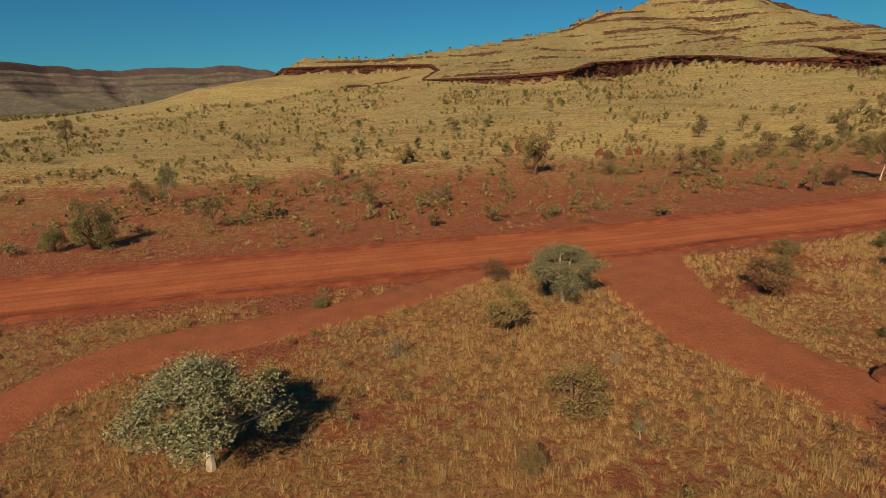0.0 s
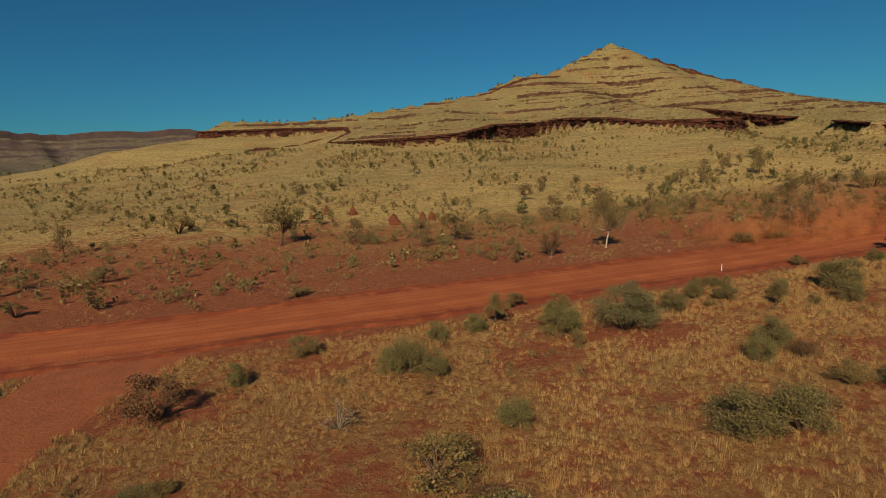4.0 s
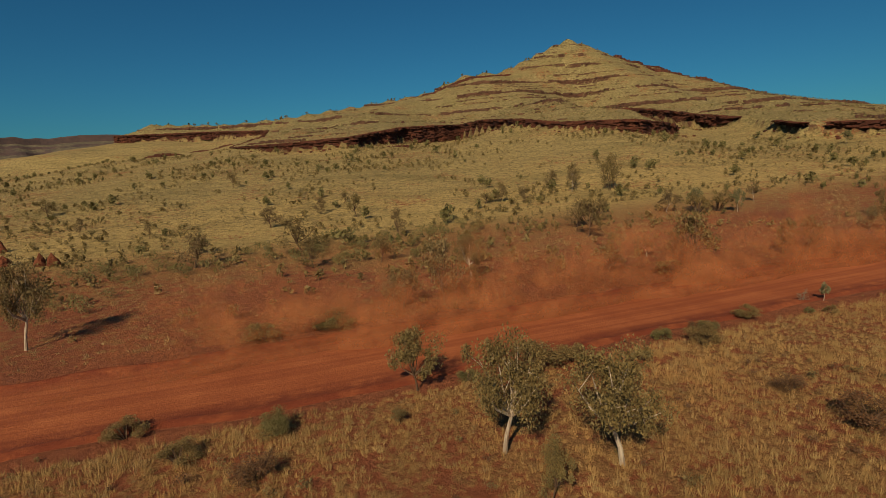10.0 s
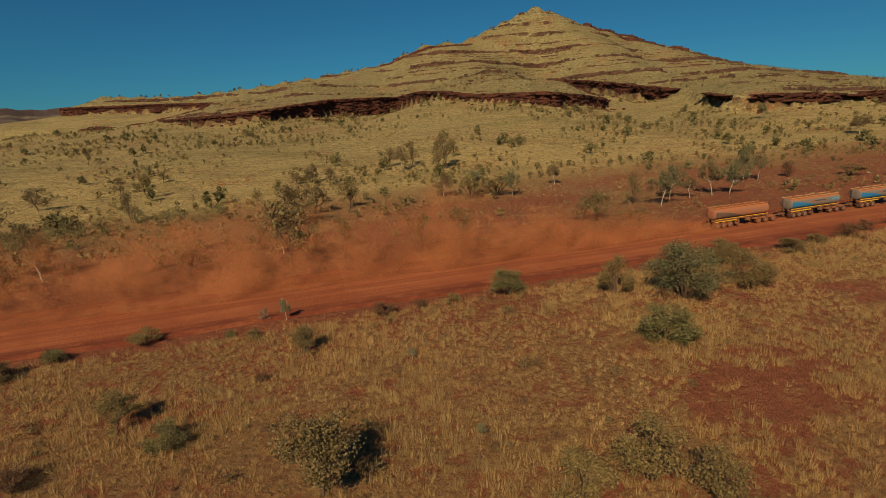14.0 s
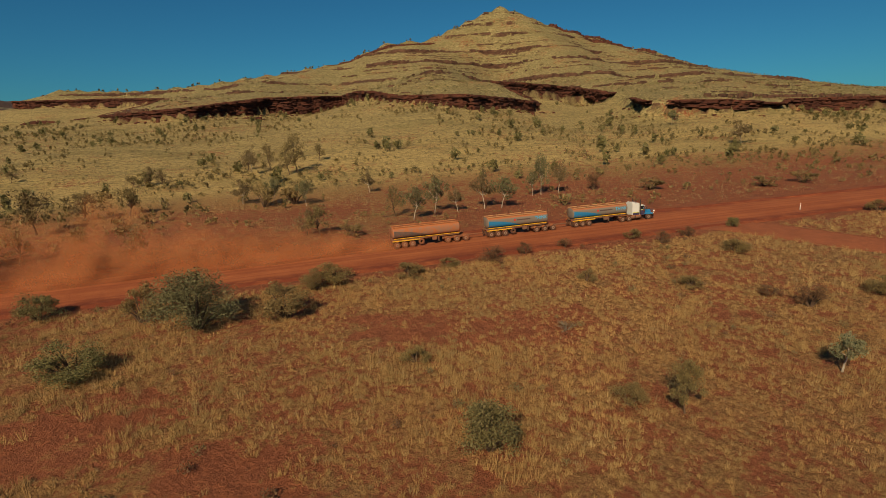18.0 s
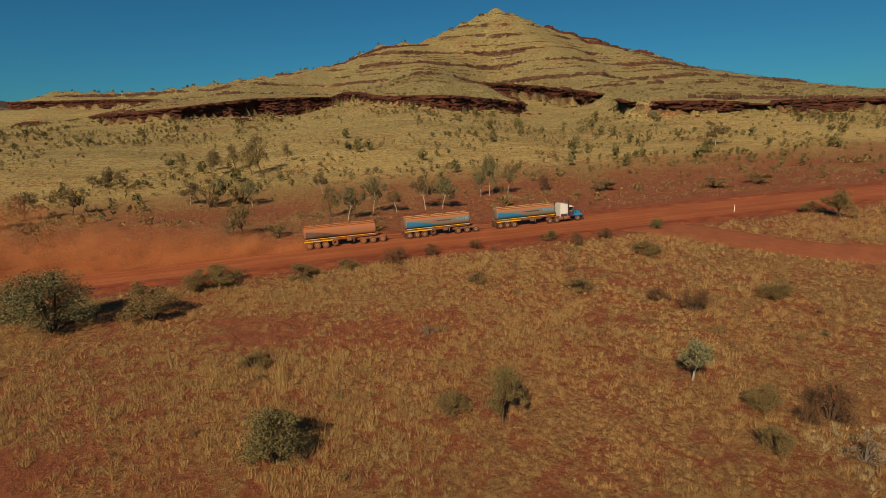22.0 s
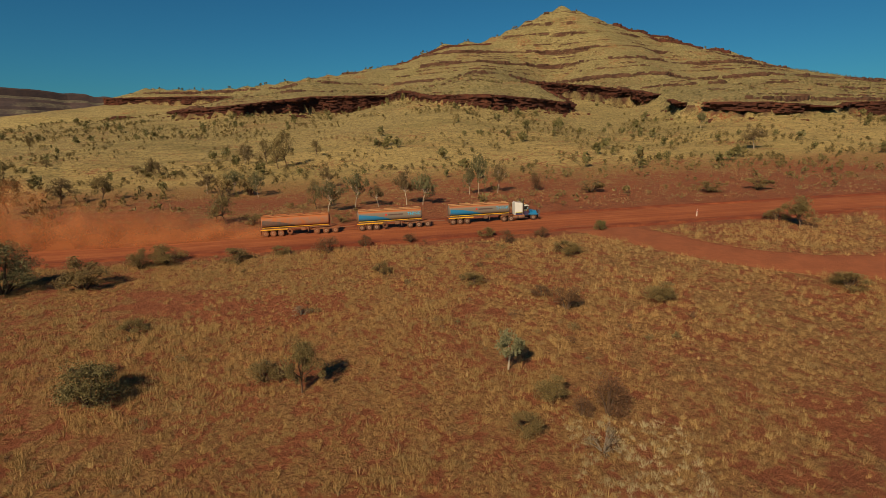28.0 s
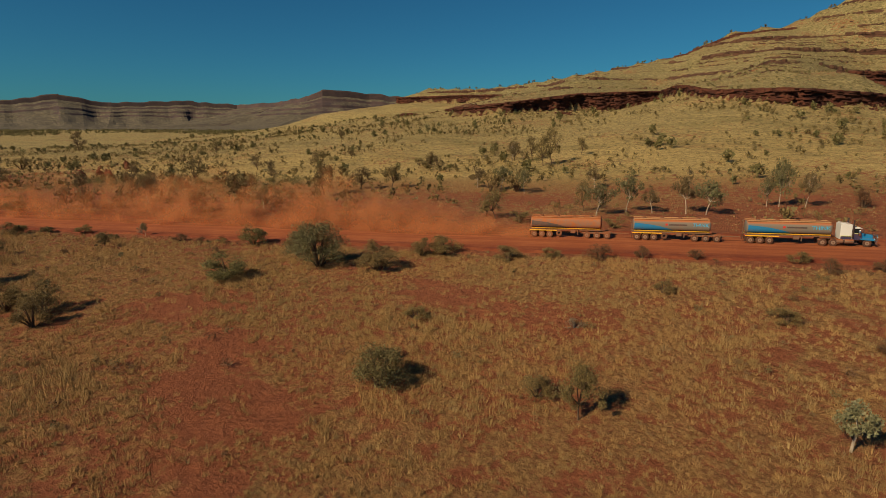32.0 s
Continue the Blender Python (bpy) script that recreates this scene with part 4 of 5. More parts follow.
stand(far_mulgas, FAR_MULGAS + FAR_MULGAS_B + FAR_MULGAS_C, "dark olive mulga tree on the grassy slope", "tree", "mulga trees across the road", 10)
stand(far_opens, FAR_OPEN_BUSHES, "low olive bush along the road's far verge", "bush", "verge bushes", 12)


# ---------------------------------------------------------------- grass and scrub in great numbers
def many(name, label, category, verts, tris, material):
    me = bpy.data.meshes.new(name)
    verts, tris = verts.reshape(-1, 3), tris.reshape(-1, 3)
    me.vertices.add(len(verts))
    me.vertices.foreach_set("co", verts.ravel())
    me.loops.add(tris.size)
    me.loops.foreach_set("vertex_index", tris.ravel().astype(np.int32))
    me.polygons.add(len(tris))
    me.polygons.foreach_set("loop_start", np.arange(0, tris.size, 3, dtype=np.int32))
    me.update(calc_edges=True)
    me.materials.append(material)
    return tagged(new(name, me), label, category, kind="stuff")


def off_tracks(x, y):
    """True where no road or track runs."""
    ok = near_line(ROAD_D, x, y, 20)[0] > 11.5
    for line in TRACKS:
        p = dense(line, 2.0)
        d, (half,) = near_line(p, x, y, 2)
        ok &= d > half + 0.5 * wavy(x, y, 3.0, 36)
    return ok


def tussocks(seed, count, x0, x1, low, high, blades, tall, wide, body, cover_least, clump=0.22, root_wide=0.45):
    """Hummocks where the ground is grassy: sheaves of thin blades that lean out from a narrower foot, one triangle each."""
    rng = np.random.default_rng(seed)
    x = rng.uniform(x0, x1, count)
    y = low(x) + rng.random(count) * (high(x) - low(x))
    cover = land(x, y)[1]
    keep = off_tracks(x, y) & (cover + 0.06 * (y < road_y(x)) + clump * wavy(x, y, 3.4, 32) + 0.6 * clump * wavy(x, y, 1.7, 35) + 0.17 * wavy(x, y, 14, 33) > cover_least + rng.uniform(-0.10, 0.10, count))
    x, y = x[keep], y[keep]
    n = len(x)
    foot = np.stack([x, y, ground_z(x, y) - 0.03], -1)[:, None]
    size = (rng.uniform(0.4, 1.2, n) ** 1.3 * (1.15 + 0.5 * wavy(x, y, 9, 34)))[:, None]
    a = rng.uniform(0, 6.28, (n, blades))
    r = rng.random((n, blades)) ** 0.6
    out = np.stack([np.cos(a), np.sin(a), 0 * a], -1)
    reach = (r * wide * 0.5 * size)[..., None]
    root = foot + out * reach * root_wide
    tip = foot + out * reach + rng.normal(0, 0.05, (n, blades, 3)) * [1, 1, 0]
    tip[..., 2] += tall * size * np.sqrt(1 - 0.7 * r * r) * rng.uniform(0.6, 1.2, (n, blades))
    b = rng.uniform(0, 6.28, a.shape)
    half = np.stack([np.cos(b), np.sin(b), 0 * b], -1) * (body * rng.uniform(0.7, 1.4, (n, blades)))[..., None]
    v = np.stack([root - half, root + half, tip], 2).reshape(-1, 3)
    return v, np.arange(n * blades * 3).reshape(-1, 3), np.repeat(rng.random(n), blades * 3)


def path_front(x):
    return np.interp(x, [-80, 0, 58, 87, 130, 158, 186, 240, 275, 300, 345, 460], [0, 18, 26, 36, 56, 72, 82, 86, 80, 80, 80, 90])


def grass(name, label, material, *args, **kw):
    v, t, tuft = tussocks(*args, **kw)
    ob = many(name, label, "grass", v, t, material)
    ob.data.attributes.new("tuft", "FLOAT", "POINT").data.foreach_set("value", tuft.astype(np.float32))


grass("spinifex_grass", "dry straw-brown spinifex hummocks on red soil", M_GRASS, 101, 50000, -75, 455, path_front, lambda x: road_y(x) - 10, 24, 0.62, 1.05, 0.0155, 0.42, 0.30)
grass("spinifex_grass", "dry straw-olive spinifex hummocks on the open flat", M_GRASS, 107, 7500, 262, 345, path_front, lambda x: road_y(x) - 10, 25, 0.62, 1.05, 0.0155, 0.40, 0.30)
grass("feather_grass", "tall pale feathery dry grass", M_GRASS_TALL, 104, 17000, -75, 455, path_front, lambda x: road_y(x) - 11, 17, 0.85, 0.8, 0.012, 0.63)
grass("bleached_grass", "patch of bleached dead grass among the spinifex", M_GRASS_PALE, 106, 190, 344, 353, lambda x: 99 + 0 * x, lambda x: 110 + 0 * x, 40, 0.5, 1.1, 0.016, 0.1)
grass("slope_grass", "dry straw-coloured tussocks on the slope", M_GRASS_FAR, 102, 30000, -190, 520, lambda x: road_y(x) + 10, lambda x: road_y(x) + 150, 7, 0.45, 0.9, 0.04, 0.36)
grass("slope_grass", "dry straw-coloured tussocks high on the slope", M_GRASS_FAR, 103, 30000, -330, 760, lambda x: road_y(x) + 150, lambda x: road_y(x) + 430, 3, 0.7, 1.2, 0.16, 0.5)


def scrub(seed, count, x0, x1, y0, y1, tall, tris, keep, leaf=0.14, wide=1.0):
    """Little dark shrubs: a cluster of leaf triangles each, standing on the ground."""
    rng = np.random.default_rng(seed)
    x, y = rng.uniform(x0, x1, count), rng.uniform(y0, y1, count)
    ok = keep(x, y, rng)
    x, y = x[ok], y[ok]
    n = len(x)
    z = ground_z(x, y)
    h = tall * rng.uniform(0.45, 1.25, n)
    w = h * rng.uniform(0.24, 0.5, n) * wide
    off = rng.normal(0, 1, (n, tris, 3))
    off /= np.linalg.norm(off, axis=-1)[..., None]
    off *= rng.random((n, tris, 1)) ** 0.4
    c = np.stack([x, y, z + h * 0.58], -1)[:, None] + off * np.stack([w, w, h * 0.42], -1)[:, None]
    a = rng.normal(0, 1, (n, tris, 3)) * (h * leaf)[:, None, None]
    b = rng.normal(0, 1, (n, tris, 3)) * (h * leaf)[:, None, None]
    v = np.stack([c - a, c + a, c + b], 2)
    # a thin stem
    stem = np.stack([np.stack([x - h * 0.025, y, z - 0.1], -1), np.stack([x + h * 0.025, y, z - 0.1], -1), np.stack([x, y, z + h * 0.7], -1)], 1)[:, None]
    v = np.concatenate([v, stem], 1)
    return v, np.arange(v.size // 3).reshape(-1, 3)


def on_slope(x, y, rng):
    far = near_line(ROAD_D, x, y, 20)[0]
    return beyond(ROAD, x, y) & ~beyond(RIM, x, y) & (far > 22) & (wavy(x, y, 45, 41) + 0.8 * wavy(x, y, 14, 42) > rng.uniform(-0.5, 0.8, len(x)))


def on_verge(x, y, rng):
    far = near_line(ROAD_D, x, y, 20)[0]
    return beyond(ROAD, x, y) & (far > 11.5) & (far < 45) & (wavy(x, y, 30, 45) + 0.7 * wavy(x, y, 9, 46) > rng.uniform(0.0, 0.9, len(x)))


v, t = scrub(206, 9000, -260, 520, 20, 260, 1.5, 80, on_verge, 0.075, 1.6)
many("verge_scrub", "low olive-brown shrubs along the far verge", "shrubs", v, t, M_LEAF["open"])


def on_belt(x, y, rng):
    far = near_line(ROAD_D, x, y, 20)[0]
    return beyond(ROAD, x, y) & (far > 20) & (far < 100) & (wavy(x, y, 34, 49) + 0.7 * wavy(x, y, 11, 50) > rng.uniform(0.0, 0.75, len(x)))


v, t = scrub(209, 4000, -260, 190, 40, 260, 2.4, 190, on_belt, 0.05, 2.0)
many("verge_scrub", "belt of dull green shrubs on the red soil across the road", "shrubs", v, t, M_LEAF["round"])


def on_plain(x, y, rng):
    clear = ~beyond(ROAD, x, y) & (y > path_front(x) - 4) & off_tracks(x, y)
    return clear & (wavy(x, y, 19, 47) + 0.7 * wavy(x, y, 6, 48) > rng.uniform(-0.3, 1.1, len(x)))


v, t = scrub(207, 3600, -75, 455, 0, 190, 0.8, 90, on_plain, 0.075, 1.6)
many("low_shrubs", "low dark brown twiggy shrubs among the spinifex", "shrubs", v, t, M_LEAF["rusty"])
v, t = scrub(208, 3600, -75, 455, 0, 190, 0.9, 90, on_plain, 0.075, 1.6)
many("low_shrubs", "low dull olive shrubs among the spinifex", "shrubs", v, t, M_LEAF["mulga"])


def on_hill(x, y, rng):
    return beyond(RIM, x, y) & ~beyond([(p[0], p[1] + 40) for p in CREST], x, y) & (wavy(x, y, 60, 43) > rng.uniform(-0.6, 1.0, len(x)))


v, t = scrub(210, 26000, -380, 760, 110, 640, 1.2, 9, on_slope, 0.22, 1.3)
many("slope_scrub", "small dark tufts and shrubs dotted over the slope", "shrubs", v, t, M_LEAF["mulga"])
v, t = scrub(201, 12500, -380, 760, 110, 640, 2.2, 30, on_slope)
many("slope_scrub", "scattered dark olive shrubs on the grassy slope", "shrubs", v, t, M_LEAF["mulga"])
v, t = scrub(202, 1300, -380, 760, 200, 640, 4.4, 90, lambda x, y, rng: on_slope(x, y, rng) & (near_line(ROAD_D, x, y, 20)[0] > 75), 0.10)
many("slope_trees", "scattered small grey-green trees on the grassy slope", "shrubs", v, t, M_LEAF["round"])
v, t = scrub(203, 16000, -260, 1000, 400, 1120, 2.0, 14, on_hill, 0.16, 1.4)
many("hill_scrub", "sparse small shrubs on the stepped hill", "shrubs", v, t, M_LEAF["round"])


def on_crest(x, y, rng):
    return near_line(CREST_D, x, y, 20)[0] < 14


v, t = scrub(204, 9000, -260, 800, 840, 1100, 3.6, 40, lambda x, y, rng: on_crest(x, y, rng) & (rng.random(len(x)) < 0.12))
many("crest_trees", "small dark trees along the hill's skyline", "trees", v, t, M_LEAF["round"])


def in_valley(x, y, rng):
    d = near_line(RIM_D, x, y, 20)[0]
    return ~beyond(RIM, x, y) & (d > 60) & (wavy(x, y, 260, 44) > -0.1)


v, t = scrub(205, 5200, -2300, -150, 560, 2100, 7.0, 30, in_valley)
many("valley_woodland", "dark green woodland on the valley floor", "trees", v, t, M_LEAF["round"])


# ---------------------------------------------------------------- cliffs and ledges
def slabs(rows):
    """Rough rock slabs: rows of centre x, y, bottom, top, half length, half depth, turn. Each slab is a jittered block of its own."""
    rng = np.random.default_rng(7)
    r = np.array(rows)
    n = len(r)
    base = np.array([(-1, -1), (1, -1), (1, 1), (-1, 1)], float)
    c, s = np.cos(r[:, 6])[:, None], np.sin(r[:, 6])[:, None]
    out = []
    for level, grow in ((2, 1.0), (3, 0.93)):
        lx = base[None, :, 0] * r[:, 4, None] * grow * rng.uniform(0.75, 1.1, (n, 4))
        ly = base[None, :, 1] * r[:, 5, None] * grow * rng.uniform(0.75, 1.15, (n, 4))
        z = r[:, level, None] + rng.uniform(-0.25, 0.25, (n, 4)) * (r[:, 3] - r[:, 2])[:, None]
        out.append(np.stack([r[:, 0, None] + lx * c - ly * s, r[:, 1, None] + lx * s + ly * c, z], -1))
    v = np.concatenate(out, 1)
    quads = np.array([(0, 1, 5, 4), (1, 2, 6, 5), (2, 3, 7, 6), (3, 0, 4, 7), (4, 5, 6, 7)])
    tris = np.concatenate([quads[:, [0, 1, 2]], quads[:, [0, 2, 3]]])
    t = (np.arange(n)[:, None, None] * 8 + tris[None]).reshape(-1, 3)
    return v, t


def cliff_rows():
    rng = random.Random(5)
    p = dense(RIM[1:-1], 2.6)
    d = np.gradient(p[:, :2], axis=0)
    rows = []
    for (x, y, top, face), (dx, dy) in zip(p, d):
        turn = math.atan2(dy, dx)
        ox, oy = math.sin(turn), -math.cos(turn)        # out of the hill
        tall = face * 1.45 * float(cliffy(np.array(x), np.array(y))) ** 1.4 - 0.8
        if tall < 1.5:
            continue
        z = top + 0.6 - tall + float(wavy(np.array(x), np.array(y), 16, 52)) - 1.2
        while z < top + 0.4:
            h = rng.uniform(0.45, 1.5)
            rise = (z - (top + 0.6 - tall)) / tall
            hollow = max(0.0, float(wavy(np.array(x), np.array(y), 26, 55)) + 0.35)
            step = rng.uniform(-0.2, 0.55) + 1.6 * float(wavy(np.array(x), np.array(y), 12, 53)) - 3.4 * hollow * (1 - rise)
            near_top = (z + h) > top - 0.8
            step += 1.0 if near_top else 0.0
            rows.append((x + ox * step, y + oy * step, z, min(z + h * 1.08, top + 0.7), rng.uniform(1.6, 6.0), rng.uniform(1.6, 2.6), turn + rng.uniform(-0.16, 0.16)))
            z += h
    return rows


def fallen_rows():
    """Blocks that lie below the faces."""
    rng = random.Random(6)
    p = dense(RIM[1:-1], 3.0)
    d = np.gradient(p[:, :2], axis=0)
    rows = []
    for (x, y, top, face), (dx, dy) in zip(p, d):
        if face < 5 or rng.random() < 0.45:
            continue
        turn = math.atan2(dy, dx)
        out = rng.uniform(2, 16) ** 1.0
        q = (x + math.sin(turn) * out + rng.uniform(-3, 3), y - math.cos(turn) * out)
        z = float(ground_z(*q))
        s = rng.uniform(0.35, 1.5)
        rows.append((q[0], q[1], z - 0.3, z + s * rng.uniform(0.5, 0.9), s, s * 0.8, rng.uniform(0, 3)))
    return rows


def ledge_rows():
    """Outcrops where the beds of the hill come to the surface."""
    rng = np.random.default_rng(8)
    x, y = rng.uniform(-250, 1000, 260000), rng.uniform(420, 1110, 260000)
    drim, (zrim, face) = near_line(RIM_D, x, y, 14)
    inside = beyond(RIM, x, y) & ~beyond(CREST, x, y) & (drim > 10)
    x, y = x[inside], y[inside]
    z = ground_z(x, y)
    f = beds(x, y, z)
    hard = bed_strength(f)
    f = f - np.floor(f)
    ok = (f > 0.76) & (f < 0.90) & ((0.35 * broken(x, y) + 0.75 * hard) * (0.60 + 0.35 * wavy(x, y, 17, 54) + 0.55 * (wavy(x, y, 62, 17) + 0.5 * wavy(x, y, 21, 18))) > rng.uniform(0.25, 0.95, len(x)))
    x, y, z, hard = x[ok], y[ok], z[ok], hard[ok]
    gx, gy = ground_z(x + 3, y) - ground_z(x - 3, y), ground_z(x, y + 3) - ground_z(x, y - 3)
    turn = np.arctan2(gy, gx) - np.pi / 2
    h = rng.uniform(0.3, 1.0, len(x)) * (0.7 + 2.8 * hard)
    return np.stack([x, y, z - 0.7, z + h * 0.6, rng.uniform(1.2, 4.6, len(x)), rng.uniform(0.5, 1.1, len(x)) + 0.5 * hard, turn], 1)


def low_outcrops():
    """Three dark overhangs on the slope below the mesa, and one under the peak: x, y, half length."""
    rng = random.Random(9)
    rows = []
    for cx, cy, half, tall in ((-92, 676, 17, 3.6), (-62, 700, 10, 1.6), (-36, 706, 12, 1.8), (168, 545, 9, 2.0)):
        k = -half
        while k < half:
            z = float(ground_z(cx + k, cy))
            rows.append((cx + k, cy + rng.uniform(-1, 1), z - 0.5, z + tall * rng.uniform(0.6, 1.0) * (1 - (k / half) ** 2 * 0.7), rng.uniform(1.4, 2.6), rng.uniform(1.2, 2.0), rng.uniform(-0.2, 0.2)))
            k += 2.4
    # two broken tiers on the shoulder beside the peak
    for back, x0, x1, tall in ((16, 515, 660, 4.6), (40, 545, 700, 4.5), (30, 200, 330, 3.0)):
        x = x0
        while x < x1:
            y = np.interp(x, [p[0] for p in CREST], [p[1] for p in CREST]) - back + 5 * float(wavy(np.array(x), np.array(0.0), 18, 57))
            strong = 0.75 + 0.6 * float(wavy(np.array(x), np.array(back * 1.0), 24, 58))
            for level in range(2):
                z = float(ground_z(x, y)) + level * tall * 0.35
                if strong > 0.35:
                    rows.append((x, y + level * 1.5 + rng.uniform(-1, 1), z - 1.5, z + tall * 0.5 * strong * rng.uniform(0.6, 1.1), rng.uniform(2.0, 4.5), rng.uniform(1.5, 2.5), 0.25 + rng.uniform(-0.2, 0.2)))
            x += 3.0
    return rows


v, t = slabs(cliff_rows())
tagged(many("cliff", "", "", v, t, M_CLIFF), "dark red layered ironstone cliff along the hill", "cliff", kind="stuff")
v, t = slabs(fallen_rows() + low_outcrops())
tagged(many("boulders", "", "", v, t, M_CLIFF), "fallen dark red blocks below the cliff", "boulders", kind="stuff")
v, t = slabs(ledge_rows())
tagged(many("rock_ledges", "", "", v, t, M_LEDGE), "thin dark red rock ledges on the grassy hill", "rock ledge", kind="stuff")

# termite mounds: x, y, height, width
MOUNDS = [(46.4, 229.1, 4.0, 3.0), (73, 204.7, 3.6, 2.6), (76.4, 204.3, 3.6, 3.0), (35.7, 234.3, 4.0, 2.8), (62.6, 206.8, 3.0, 3.6), (31.3, 223.3, 1.9, 2.4), (63.2, 198.2, 3.2, 4.5), (38.2, 40.5, 2.0, 3.0), (42.2, 41.4, 2.1, 2.5)]


def mound_mesh():
    rng = random.Random(3)
    verts, faces = [], []
    for k in range(9):
        u = k / 8
        for c in range(12):
            a = 6.2832 * c / 12
            r = 0.5 * (1 - u ** 1.7) * (1 + 0.22 * math.sin(3 * a + 5 * u) + rng.uniform(-0.08, 0.08)) + 0.01
            verts.append((r * math.cos(a) + 0.05 * u, r * math.sin(a), u - 0.04))
    for k in range(8):
        for c in range(12):
            a, b = k * 12 + c, k * 12 + (c + 1) % 12
            faces.append((a, b, b + 12, a + 12))
    faces.append(tuple(range(96, 108)))
    me = bpy.data.meshes.new("termite_mound")
    me.from_pydata(verts, [], faces)
    me.materials.append(M_TERMITE)
    return me


mound = mound_mesh()
for k, (x, y, h, w) in enumerate(MOUNDS):
    ob = tagged(new("termite_mound", mound), "red earth termite mound standing in dry grass", "termite mound", "termite mounds")
    ob.matrix_basis = Matrix.LocRotScale((x, y, float(ground_z(x, y))), Euler((0, 0, k * 1.3)), (w, w, h))


# ---------------------------------------------------------------- the road train
def vehicle_materials(dust):
    return {
        "tank": plain_material("grey_tank_paint", (0.145, 0.148, 0.128), 0.65, 0.0, dust),
        "blue": plain_material("blue_livery", (0.004, 0.17, 0.36) if dust < 1 else (0.02, 0.06, 0.07), 0.6, 0.0, dust * 0.3 if dust < 1 else 0.6),
        "sky": plain_material("light_blue_lettering", (0.03, 0.42, 0.75), 0.5, 0.0, dust * 0.3),
        "dark": plain_material("dark_lettering", (0.05, 0.05, 0.055), 0.5, 0.0, dust * 0.9),
        "red": plain_material("red_mark", (0.50, 0.03, 0.025), 0.5, 0.0, dust * 0.6),
        "yellow": plain_material("yellow_marking", (0.85, 0.48, 0.03), 0.45, 0.0, min(0.3, dust * 0.35)),
        "steel": plain_material("dusty_steel", (0.17, 0.12, 0.09), 0.6, 0.4, min(1.0, dust * 1.6)),
        "tyre": plain_material("dusty_rubber", (0.03, 0.026, 0.024), 0.9, 0.0, min(0.9, dust * 1.3)),
        "rim": plain_material("dusty_wheel_rim", (0.35, 0.28, 0.22), 0.5, 0.5, min(1.0, dust * 1.4)),
        "rail": plain_material("dusty_rail_paint", (0.46, 0.27, 0.13), 0.6, 0.0, dust),
    }


def block(x0, x1, y0, y1, z0, z1, bevel=0.03, shape=None):
    """A bevelled block; shape may move its corners: a function of (x, y, z) before the bevel."""
    bm = bmesh.new()
    bmesh.ops.create_cube(bm, size=1.0)
    for vert in bm.verts:
        c = Vector(((x0 + x1) / 2 + vert.co.x * (x1 - x0), (y0 + y1) / 2 + vert.co.y * (y1 - y0), (z0 + z1) / 2 + vert.co.z * (z1 - z0)))
        vert.co = Vector(shape(c.x, c.y, c.z)) if shape else c
    if bevel:
        bmesh.ops.bevel(bm, geom=bm.edges[:], offset=bevel, segments=2, affect="EDGES")
    bm.verts.index_update()
    out = [tuple(vert.co) for vert in bm.verts], [tuple(vert.index for vert in f.verts) for f in bm.faces]
    bm.free()
    return out


def barrel(x, y, z, radius, length, axis="y", sides=20, inner=0.0):
    """A cylinder with slightly rounded rims, along one axis."""
    prof = [(-0.5, inner), (-0.5, 0.86), (-0.42, 1.0), (0.42, 1.0), (0.5, 0.86), (0.5, inner)]
    verts, faces = [], []
    for along, r in prof:
        for c in range(sides):
            a = 2 * math.pi * c / sides
            p = (radius * r * math.cos(a), along * length, radius * r * math.sin(a))
            p = p if axis == "y" else ((p[1], p[0], p[2]) if axis == "x" else (p[0], p[2], p[1]))
            verts.append((x + p[0], y + p[1], z + p[2]))
    n = len(prof)
    for k in range(n - 1 if inner else n - 1):
        for c in range(sides):
            a, b = k * sides + c, k * sides + (c + 1) % sides
            faces.append((a, b, b + sides, a + sides))
    if not inner:
        faces += [tuple(range(sides)), tuple(range((n - 1) * sides, n * sides))]
    else:
        for c in range(sides):
            a, b = c, (c + 1) % sides
            faces.append(((n - 1) * sides + a, (n - 1) * sides + b, b, a))
    return verts, faces


TANK_W, TANK_H, TANK_Z = 1.22, 0.98, 2.46


def tank_point(a, grow=0.0, scale=1.0):
    """A point of the tank's cross-section, a rounded box: angle a from the side, up."""
    c, s = math.cos(a), math.sin(a)
    k = (abs(c) ** 2.7 + abs(s) ** 2.7) ** (-1 / 2.7)
    return (TANK_W * scale + grow) * c * k, TANK_Z + (TANK_H * scale + grow) * s * k


def tank_shell(x0, x1, sides=36):
    prof = [(x0, 0.45), (x0 + 0.05, 0.75), (x0 + 0.14, 0.93), (x0 + 0.28, 1.0)] + [(x0 + 0.28 + (x1 - x0 - 0.56) * k / 6, 1.0) for k in range(1, 7)] + [(x1 - 0.14, 0.93), (x1 - 0.05, 0.75), (x1, 0.45)]
    verts, faces = [], []
    for x, r in prof:
        for c in range(sides):
            y, z = tank_point(2 * math.pi * c / sides, 0, r)
            verts.append((x, y, z))
    for k in range(len(prof) - 1):
        for c in range(sides):
            a, b = k * sides + c, k * sides + (c + 1) % sides
            faces.append((a, b, b + sides, a + sides))
    faces += [tuple(range(sides)), tuple(range((len(prof) - 1) * sides, len(prof) * sides))]
    return verts, faces


